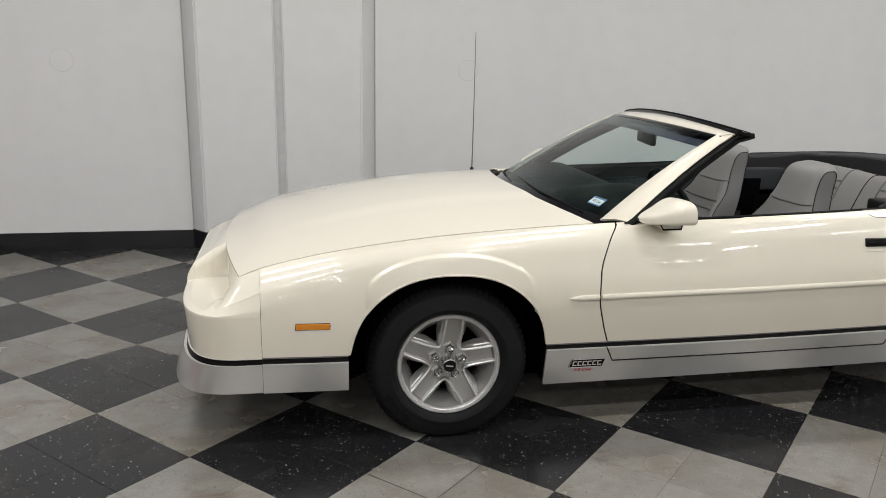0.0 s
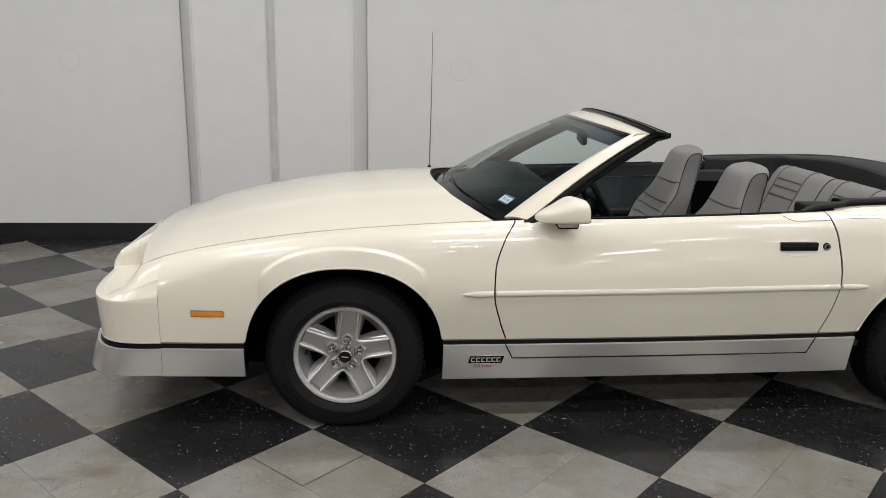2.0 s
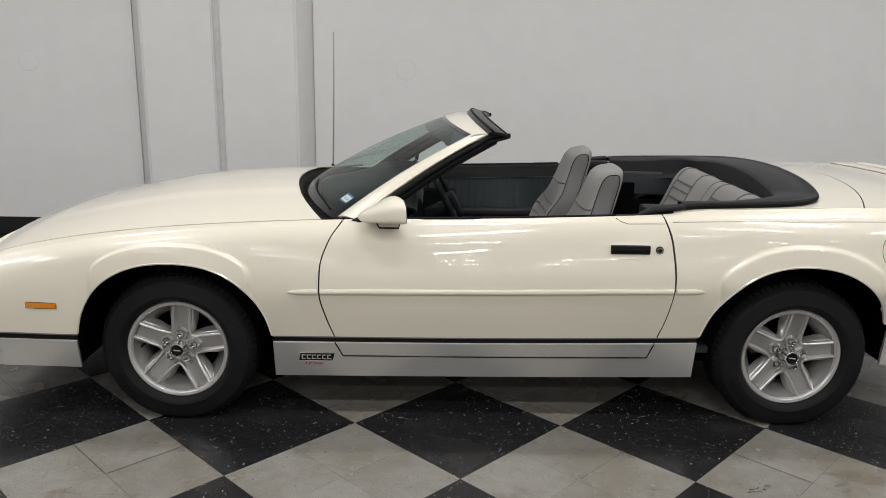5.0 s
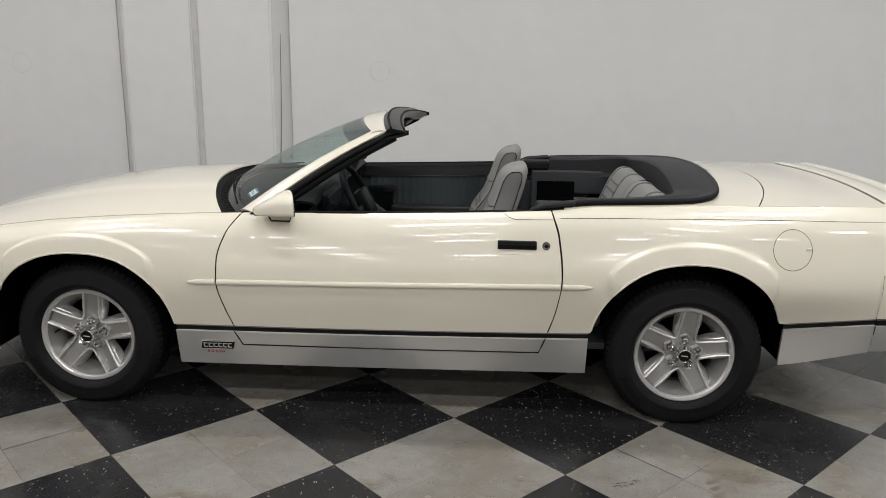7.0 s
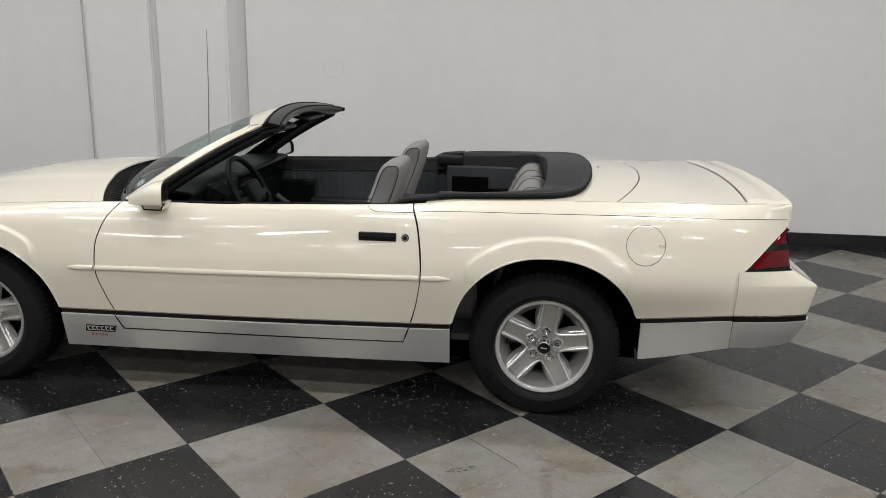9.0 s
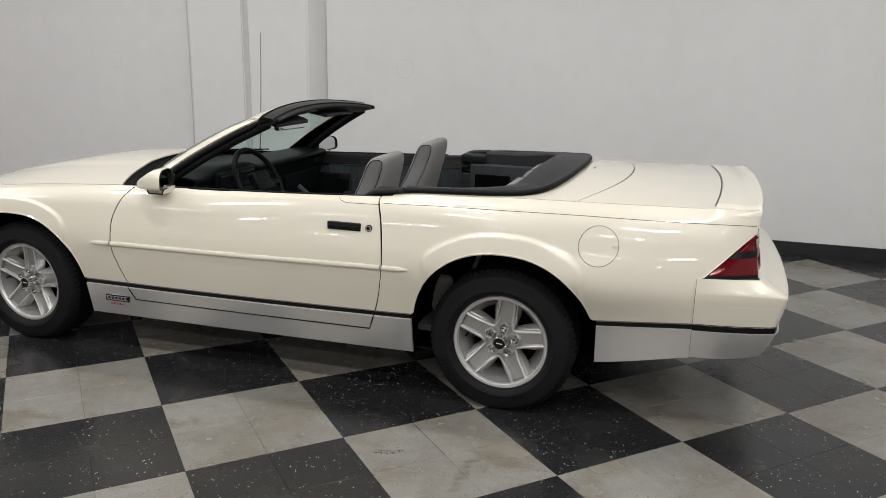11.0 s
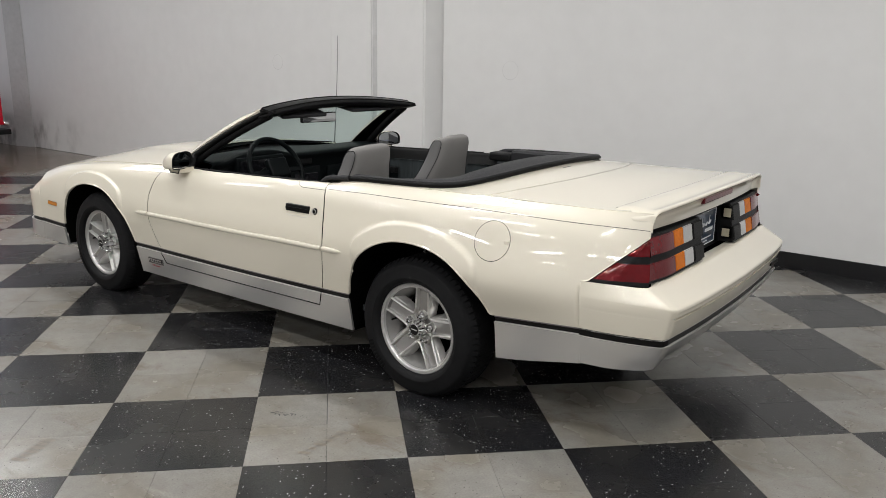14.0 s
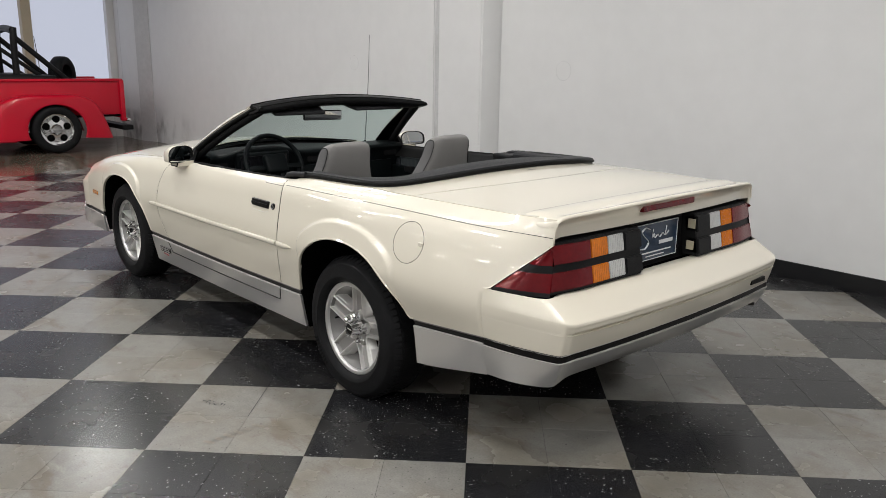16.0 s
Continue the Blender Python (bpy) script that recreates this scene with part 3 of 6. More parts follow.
def hood_front(y):
    return -0.80 - 0.10 * (1 - (abs(y) / 0.77) ** 2)


def hood_rear(y):
    return 0.60 - 0.205 * (1 - (abs(y) / 0.78) ** 2)


def hood_z(x, y):
    k = min(abs(y) / w_top(x), 1)
    return z_top(x) + 0.002 + crown(x) * (1 - k ** 2.2) + 0.006 * (1 - step(0.36, 0.42, abs(y))) * step(-0.8, -0.3, x)


def hood(u, v):
    x = hood_front(v * 0.77) + (hood_rear(v * 0.77) - hood_front(v * 0.77)) * u
    y = v * (w_top(x) - GAP * 1.2)
    return (x, y, hood_z(x, y))


patch("hood", hood, spread(0, 1, 30), spread(-1, 1, 40), PAINT, car, rim=0.007)


# Nose: level lines round the front from the middle to the fender seam.
def nose_line(x_mid, x_end, w, z_mid, z_end, px=0.55, pw=0.42, pz=2):
    def f(a):
        c, s = max(math.cos(a), 0), max(math.sin(a), 0)
        return Vector((x_end + (x_mid - x_end) * c ** px, -w * s ** pw, z_mid + (z_end - z_mid) * s ** pz))
    return f


def lofted(lines, us, vs, name, mat, label="", rim=0.01, sides=(1,)):
    f = lambda u, v: through_points([l(u) for l in lines], v)
    return [patch(name, f, us, vs, mat, car, label, side, rim) for side in sides]


ANG = sorted(set([0.0, 0.004, 0.02, 0.05, 0.09, 0.14] + spread(0.2, math.pi / 2, 26)))
SEAM = -0.7214
N_BAND_T = nose_line(-1.035, SEAM, 0.868, 0.380, 0.379)
N_CREASE = nose_line(-1.05, SEAM, 0.873, 0.535, 0.547)


def falling(plan, z_mid, z_seam, *slopes):
    """A nose line that keeps one height in the middle and falls away forwards from the fender seam on the corner."""
    def f(a):
        p = plan(a)
        t, z = SEAM - p.x, z_seam
        for start, slope in slopes:
            z -= max(0.0, t - start) * slope
        k = step(0.119, 0.127, a)
        p.z = z_mid + (max(z, 0.553) - z_mid) * k
        return p
    return f


N_LIP = falling(nose_line(-1.04, SEAM, 0.864, 0, 0), 0.605, 0.600, (0.0, 0.30))
N_TOP = falling(nose_line(-0.99, SEAM, 0.830, 0, 0), 0.638, 0.664, (0.0, 0.55))
N_IN = falling(nose_line(-0.945, SEAM, 0.765, 0, 0), 0.664, 0.700, (0.0, 0.42), (0.085, 0.75))



def crisp(lines, ks):
    """Flat facets between level lines: each inner line becomes two close ones."""
    def between(a, b, t):
        return lambda u: a(u).lerp(b(u), t)
    out = [lines[0]]
    for i, k in zip(range(1, len(lines) - 1), ks):
        out += [between(lines[i], lines[i - 1], k), between(lines[i], lines[i + 1], k)]
    return out + [lines[-1]]


NOSE_LINES = crisp((N_BAND_T, N_CREASE, N_LIP, N_TOP, N_IN), (0.14, 0.42, 0.42))


def pocket_floor(a):
    return 0.552 + 0.020 * math.sin(a) ** 2



def pocket(a):
    """1 inside the headlamp recess, by the angle round the nose."""
    return step(0.120, 0.128, a) * (1 - step(1.215, 1.235, a))


def bumper_shape(a, v):
    p = through_points([l(a) for l in NOSE_LINES], v)
    if v > 1.9:
        p.z += (min(pocket_floor(a), p.z) - p.z) * pocket(a)
    return p


NOSE_A = sorted(set(ANG + [0.118, 0.122, 0.125, 0.129, 1.213, 1.22, 1.225, 1.23, 1.237]))
for sd in (1, -1):
    patch("front_bumper", bumper_shape, NOSE_A, spread(0, 7, 42), PAINT, car, side=sd, rim=0.01)


def nose_panel(a, v):
    """From the bumper's inner line back to the bonnet's front edge; sunk where the headlamps sit."""
    b = N_IN(a)
    x1 = hood_front(b.y)
    k = pocket(a)
    top = Vector(hood(0, b.y / 0.766)) + Vector((-0.001, 0, -0.002))
    low = Vector((top.x, top.y, top.z + (min(pocket_floor(a), top.z) - top.z) * k))
    if v > 1:
        return low.lerp(top, v - 1)
    p = b.lerp(top, v)
    p.z += (min(pocket_floor(a), p.z) - p.z) * k
    return p


for sd in (1, -1):
    patch("nose_panel", nose_panel, NOSE_A, [0, 0.25, 0.5, 0.75, 1], PAINT, car, side=sd, rim=0)
    patch("lamp_recess_wall", lambda a, v: nose_panel(a, 1.0001 + 0.9999 * v), [a for a in NOSE_A if 0.118 <= a <= 1.237], [0.0, 1.0], PAINT, car, side=sd, rim=0)
N_B0 = nose_line(-1.045, SEAM, 0.864, 0.352, 0.352)
N_B1 = nose_line(-1.035, SEAM, 0.864, 0.3785, 0.3785)
lofted((N_B0, N_B1), ANG, [0, 1], "black_band", STRIPE, sides=(1, -1))
N_P0 = nose_line(-1.040, SEAM, 0.8695, 0.3765, 0.3765)
N_P1 = nose_line(-1.040, SEAM, 0.8695, 0.3795, 0.3795)
lofted((N_P0, N_P1), ANG, [0, 1], "band_line", PINLINE, sides=(1, -1))
lofted((nose_line(-1.055, SEAM, 0.876, 0.3505, 0.3505), nose_line(-1.055, SEAM, 0.876, 0.3535, 0.3535)), ANG, [0, 1], "band_line", PINLINE, sides=(1, -1))
N_S2 = nose_line(-1.055, SEAM, 0.874, 0.351, 0.351)
N_S1 = nose_line(-1.075, SEAM, 0.872, 0.30, 0.30)
N_S0 = nose_line(-1.095, SEAM, 0.868, 0.232, 0.240)
lofted((N_S0, N_S1, N_S2), ANG, spread(0, 2, 8), "front_skirt", SILVER, sides=(1, -1))


# Deck behind the seats.
deck_crown = smooth_curve((2.0, 0.050), (2.7, 0.048), (3.0, 0.036), (3.4, 0.014), (3.6, 0.012))


def deck_z(x, y):
    k = min(abs(y) / w_top(x), 1)
    return z_top(x) + 0.002 + deck_crown(x) * (1 - k ** 2)


def deck(x0, x1):
    def f(u, v):
        a, b = (e(v * 0.75) if callable(e) else e for e in (x0, x1))
        x = a + (b - a) * u
        y = v * (w_top(x) - 0.001)
        return (x, y, deck_z(x, y))
    return f


deck_cut = lambda y: 2.84 + 0.17 * (1 - (abs(y) / 0.75) ** 2.2)
deck_start = lambda y: 2.655 - 0.615 * step(0.58, 0.735, abs(y))
EDGES = [-1, -0.997, -0.99, -0.98, -0.965, -0.95, -0.93, -0.91, -0.89, -0.86, -0.83, -0.80] + spread(-0.75, 0.75, 24) + [0.80, 0.83, 0.86, 0.89, 0.91, 0.93, 0.95, 0.965, 0.98, 0.99, 0.997, 1]
patch("rear_deck", deck(deck_start, lambda y: deck_cut(y) - GAP), spread(0, 1, 18), EDGES, PAINT, car, rim=0.02)
patch("trunk_lid", deck(lambda y: deck_cut(y) + GAP, 3.46), spread(0, 1, 14), spread(-1, 1, 36), PAINT, car, rim=0.02)

# Tail: level lines from the flank seam round the corner to the middle; u from 0 to 7.
PLAN_BAND = ((3.3398, 0.815), (3.48, 0.797), (3.630, 0.763), (3.660, 0.738), (3.669, 0.69), (3.684, 0.50), (3.694, 0.25), (3.698, 0))
PLAN_MID = ((3.3398, 0.833), (3.49, 0.813), (3.648, 0.774), (3.684, 0.745), (3.695, 0.69), (3.712, 0.50), (3.722, 0.25), (3.727, 0))
PLAN_SHELF = ((3.3398, 0.827), (3.45, 0.802), (3.560, 0.766), (3.583, 0.720), (3.588, 0.60), (3.596, 0.40), (3.60, 0.20), (3.60, 0))
PLAN_LOW = ((3.3398, 0.791), (3.472, 0.774), (3.596, 0.742), (3.624, 0.718), (3.632, 0.67), (3.646, 0.50), (3.656, 0.25), (3.661, 0))


def tail_line(plan, z_side, z_rear, d=0.0, other=None, mix=0.0, e=0.0):
    def f(u):
        p = through_points([(x, w, 0) for x, w in plan], u)
        if other:
            p = p.lerp(through_points([(x, w, 0) for x, w in other], u), mix)
        k = step(0.5, 4.5, u)
        q = step(2.6, 4.2, u)
        return Vector((p.x + d * q + e * k, -(p.y + e * (1 - k)), z_side + (z_rear - z_side) * k))
    return f


TAIL_U = sorted(set(spread(0, 7, 63) + [0.02]))
lofted((tail_line(PLAN_BAND, 0.479, 0.487), tail_line(PLAN_BAND, 0.518, 0.520, 0, PLAN_MID, 0.4), tail_line(PLAN_BAND, 0.558, 0.556, 0, PLAN_MID, 0.75), tail_line(PLAN_BAND, 0.5615, 0.5595, 0.002, PLAN_MID, 0.78), tail_line(PLAN_BAND, 0.563, 0.561, -0.012, PLAN_MID, 0.8), tail_line(PLAN_BAND, 0.569, 0.567, -0.010, PLAN_MID, 0.83), tail_line(PLAN_BAND, 0.572, 0.570, 0.001, PLAN_MID, 0.86), tail_line(PLAN_BAND, 0.585, 0.583, 0, PLAN_MID, 0.95), tail_line(PLAN_MID, 0.605, 0.594), tail_line(PLAN_MID, 0.617, 0.606, 0, PLAN_SHELF, 0.08), tail_line(PLAN_MID, 0.642, 0.636, 0, PLAN_SHELF, 0.54), tail_line(PLAN_SHELF, 0.668, 0.666), tail_line(PLAN_SHELF, 0.669, 0.666, -0.05)), TAIL_U, spread(0, 12, 60), "rear_bumper", PAINT, rim=0, sides=(1, -1))
lofted((tail_line(PLAN_BAND, 0.449, 0.459, -0.004), tail_line(PLAN_BAND, 0.477, 0.487, -0.004)), TAIL_U, [0, 1], "black_band", STRIPE, sides=(1, -1))
lofted((tail_line(PLAN_BAND, 0.4735, 0.4835, -0.001), tail_line(PLAN_BAND, 0.4765, 0.4865, -0.001)), TAIL_U, [0, 1], "band_line", PINLINE, sides=(1, -1))
lofted((tail_line(PLAN_BAND, 0.4475, 0.4575, 0, None, 0, 0.006), tail_line(PLAN_BAND, 0.4505, 0.4605, 0, None, 0, 0.006)), TAIL_U, [0, 1], "band_line", PINLINE, sides=(1, -1))
lofted((tail_line(PLAN_LOW, 0.328, 0.386), tail_line(PLAN_LOW, 0.39, 0.418, 0.0, PLAN_BAND, 0.55, 0.003), tail_line(PLAN_BAND, 0.448, 0.458, 0, None, 0, 0.005)), TAIL_U, spread(0, 2, 8), "rear_skirt", SILVER, rim=0, sides=(1, -1))
part("bumper_badge", box((3.665, 0.50, 0.516), (3.7025, 0.625, 0.536), 0.002), STRIPE, car, "small black script plate on the rear bumper")

# Spoiler across the deck, with its stop lamp.
SP_W = 0.690


def spoiler(u, v):
    k = abs(u)
    e = max(0.0, (k - 0.92) / 0.08)
    y = math.copysign(SP_W * min(k, 0.92) + 0.068 * math.sin(e * math.pi / 2), u)
    drop = 0.034 * (1 - math.cos(e * math.pi / 2))
    x_tip = 3.590 - 0.032 * k ** 2.5
    z_tip = 0.957 - 0.013 * k ** 2
    x0 = 3.385 + 0.045 * (1 - k ** 2)
    d = deck_z(x0, y) - 0.001
    q = 1 - min(1, e)
    pts = ((x0, 0, d - 0.003), (x0 + 0.004, 0, d + 0.008 * q), (x0 + 0.5 * (x_tip - x0 - 0.05), 0, d + 0.007 * q + 0.35 * (z_tip - d)), (x_tip - 0.05, 0, z_tip - 0.007), (x_tip - 0.010, 0, z_tip), (x_tip, 0, z_tip - 0.003), (x_tip + 0.001, 0, z_tip - 0.010), (x_tip - 0.012 * q, 0, z_tip - 0.022), (x_tip - 0.028 * q, 0, 0.905), (x_tip - 0.031 * q, 0, 0.866))
    p = through_points(pts, v)
    z = p.z - drop * min(1, v / 2) * (1 - step(5.5, 8, v))
    if e > 0:
        xf = min(p.x, 3.552)
        y = math.copysign(min(abs(y), 0.003 - flank(xf, s_at(xf, min(max(z, z_edge(xf)), z_top(xf) - 0.001))).y), u)
    return (p.x, y, z)


patch("spoiler", spoiler, sorted(spread(0.90, -0.90, 36) + [g * k for g in (1, -1) for k in (0.92, 0.94, 0.955, 0.97, 0.98, 0.99, 1.0)], reverse=True), spread(0, 9, 36), PAINT, car, "cream ducktail spoiler on the trunk lid", rim=0.003)
bm = box((3.545, -0.205, 0.908), (3.579, 0.165, 0.932), 0.004)
part("stop_lamp", bm, RED, car, "slim dark red third brake lamp")
tube([Vector(spoiler(u, 0.1)) + Vector((-0.0055, 0, 0.0005)) for u in spread(-0.93, 0.93, 24)], 0.0042, STRIPE, "spoiler_seam", car, sub=1)

# Tail panel, lamps and plate.
bm = box((3.40, -0.70, 0.655), (3.505, 0.70, 0.868))
part("tail_panel", bm, TRIM, car, "black recessed panel between the tail lamps")


def lens_x(y, z):
    return 3.600 - 0.012 * abs(y) - 0.16 * (z - 0.677) - 0.022 * step(0.55, 0.75, abs(y))


def lens_block(y0, y1, z0, z1, mat, name, parent, depth=0.06, out=0.0, slope=0.0, ribs=0):
    """A block of the tail lamp between two half widths and two heights."""
    bm = bmesh.new()
    n = ribs * 2 or 8
    rows = []
    for i in range(n + 1):
        t = i / n
        y = y0 + (y1 - y0) * t
        wob = -0.0022 if ribs and i % 2 else 0.0
        col = []
        for z in (z0, z1):
            yy = y + (slope * (z - 0.677) if i == n else 0)
            col.append(bm.verts.new((lens_x(yy, z) + out + wob, -yy, z)))
        for z in (z1, z0):
            yy = y + (slope * (z - 0.677) if i == n else 0)
            col.append(bm.verts.new((lens_x(yy, z) + out - depth, -yy, z)))
        rows.append(col)
    for a, b in zip(rows, rows[1:]):
        for k in range(4):
            bm.faces.new((a[k], a[(k + 1) % 4], b[(k + 1) % 4], b[k]))
    bm.faces.new(rows[0][::-1])
    bm.faces.new(rows[-1])
    bmesh.ops.recalc_face_normals(bm, faces=bm.faces)
    bmesh.ops.bevel(bm, geom=[e for e in bm.edges if e.calc_face_angle(0) > 1.0], offset=0.003, segments=2, affect="EDGES")
    return part(name, bm, mat, parent, sharp=40)


def tail_lamp(side):
    base = lens_block(0.205, 0.725, 0.672, 0.853, TRIM, "tail_lamp", car, 0.075, -0.006, slope=-0.26)
    tagged(base, "red, amber and clear tail lamp in a black housing")
    for z0, z1 in ((0.684, 0.748), (0.776, 0.843)):
        lens_block(0.312, 0.408, z0, z1, CLEAR, "clear_lens", base, ribs=9)
        lens_block(0.410, 0.508, z0, z1, AMBER_TAIL, "amber_lens", base, ribs=9)
        lens_block(0.510, 0.7275, z0, z1, RED, "red_lens", base, slope=-0.26)
        lens_block(0.205, 0.310, z0, z1, TRIM, "black_block", base, out=0.004)
        part("side_lens", box((3.538, -0.2045, z0 + 0.013), (3.572, -0.199, z1 - 0.013), 0.002), YELLOWED, base, "small pale lens facing the plate")
    # the part that wraps on to the flank
    top = lambda x: 0.670 + (x - 3.366) * 0.925

    def wrap(z0, z1, out):
        def f(u, v):
            a, b = z0, z1
            x0 = 3.366 + (a + (b - a) * v - 0.670) / 0.925 + 0.004
            z = a + (b - a) * v
            yc = 0.727 - 0.26 * (z - 0.677)
            corner = Vector((lens_x(yc, z), -yc, z))
            start = flank(x0, s_at(x0, z))
            p = start.lerp(corner, u)
            p.y -= (0.012 * math.sin(math.pi * u) + out)
            return p
        return f
    for z0, z1, mat, name, out in ((0.683, 0.748, RED, "red_lens", 0.001), (0.748, 0.776, TRIM, "black_block", -0.001), (0.776, 0.836, RED, "red_lens", 0.001), (0.668, 0.683, TRIM, "black_block", 0.0)):
        ob = patch(name, wrap(z0, z1, out), spread(0, 1, 12), [0, 0.5, 1], mat, base)
    if side < 0:
        for o in (base, *base.children_recursive):
            o.data.transform(Matrix.Diagonal((1, -1, 1, 1)))
            o.data.flip_normals()


both(tail_lamp)
NAVY = material("navy_plate", (0.012, 0.03, 0.065), 0.3, coat=0.6, grain=0.15)
WHITE = material("white_print", (0.75, 0.76, 0.78), 0.4)
plate = part("number_plate", box((3.512, -0.165, 0.682), (3.517, 0.155, 0.838), 0.002), NAVY, car, "dark navy show plate with white script strokes")
for a, b in (((-0.163, 0.683), (0.153, 0.686)), ((-0.163, 0.834), (0.153, 0.837)), ((-0.163, 0.683), (-0.160, 0.837)), ((0.150, 0.683), (0.153, 0.837))):
    part("plate_rim", box((3.5165, a[0], a[1]), (3.519, b[0], b[1])), WHITE, plate)
for pts, r in ((((-0.055, 0.812), (-0.085, 0.822), (-0.110, 0.806), (-0.085, 0.782), (-0.060, 0.760), (-0.085, 0.735), (-0.125, 0.738)), 0.0042), (((-0.035, 0.775), (-0.02, 0.790), (-0.015, 0.772), (0.005, 0.785), (0.02, 0.772), (0.04, 0.787), (0.06, 0.775), (0.085, 0.790)), 0.0032), (((-0.03, 0.812), (-0.035, 0.775)), 0.003), (((0.068, 0.815), (0.06, 0.775)), 0.003)):
    tube([(3.519, y, z) for y, z in pts], r, WHITE, "script_stroke", plate, flat=0.5)
part("print_bar", box((3.517, 0.02, 0.742), (3.519, 0.12, 0.757)), WHITE, plate)
part("print_bar", box((3.517, -0.12, 0.712), (3.519, 0.11, 0.717)), WHITE, plate)
part("print_bar", box((3.517, -0.07, 0.697), (3.519, 0.06, 0.701)), WHITE, plate)


# ---- wheels ----
SPOKE_EDGE = material("bright_spoke_edge", (0.66, 0.65, 0.635), 0.30, metal=0.85, grain=0.05, grain_scale=150)
FIFTH = math.pi / 5


def spoke_line(x, out=0.0):
    """The rounded V between two spokes, about a gap that opens up z; out moves it into the gap."""
    q = math.hypot(x, 0.0145)
    z, slope = 0.0545 + q / math.tan(FIFTH), x / q / math.tan(FIFTH)
    m = math.hypot(1, slope)
    return Vector((x - out * slope / m, 0, z + out / m))


def spoke_face(p):
    """How far out of the wheel the spokes stand, by their distance from its middle."""
    return -0.056 - 0.162 * (math.hypot(p.x, p.z) - 0.03)


def strip(rows):
    bm = bmesh.new()
    vs = [[bm.verts.new(p) for p in row] for row in rows]
    for a, b in zip(vs, vs[1:]):
        for k in range(len(a) - 1):
            bm.faces.new((a[k], a[k + 1], b[k + 1], b[k]))
    bmesh.ops.recalc_face_normals(bm, faces=bm.faces)
    return bm


def spoke_edge_mesh():
    """The raised edge that runs down one spoke, round the bottom of a gap and up the next."""
    rows = []
    for x in spread(-0.0895, 0.0895, 44):
        f = min(1, abs(x) / 0.045)
        row = []
        for out, back in ((-0.0105, 0.020), (-0.0078, 0.016), (-0.0048, 0.002), (-0.0020, 0.0), (0.0020, 0.0008), (0.0048, 0.003), (0.0065 + 0.002 * f, 0.012), (0.0075 + 0.005 * f, 0.015), (0.0095 + 0.0165 * f, 0.046)):
            p = spoke_line(x, out)
            p.y = min(spoke_face(p) + back, -0.012)
            row.append(p)
        rows.append(row)
    return strip(rows)


def spoke_mesh():
    """One spoke's sunken face, pointing up z, from the middle of the wheel to the rim."""
    turn, rows = Matrix.Rotation(FIFTH, 3, "Y"), [[Vector((0, -0.043, 0.0))] * 3]
    for x in spread(0, -0.0895, 14):
        p = turn @ spoke_line(x, -0.0075)
        p.x = abs(p.x)
        y = spoke_face(p) + 0.017
        rows.append([Vector((-p.x, y, p.z)), Vector((0, y + 0.0008, p.z)), Vector((p.x, y, p.z))])
    bm = strip(rows[1:])
    tip = bm.verts.new(rows[0][0])
    bm.verts.ensure_lookup_table()
    for k in (0, 1):
        bm.faces.new((tip, bm.verts[k], bm.verts[k + 1]))
    bmesh.ops.recalc_face_normals(bm, faces=bm.faces)
    return bm


DISH = material("grey_alloy_dish", (0.20, 0.195, 0.19), 0.45, metal=0.5, grain=0.06, grain_scale=200)


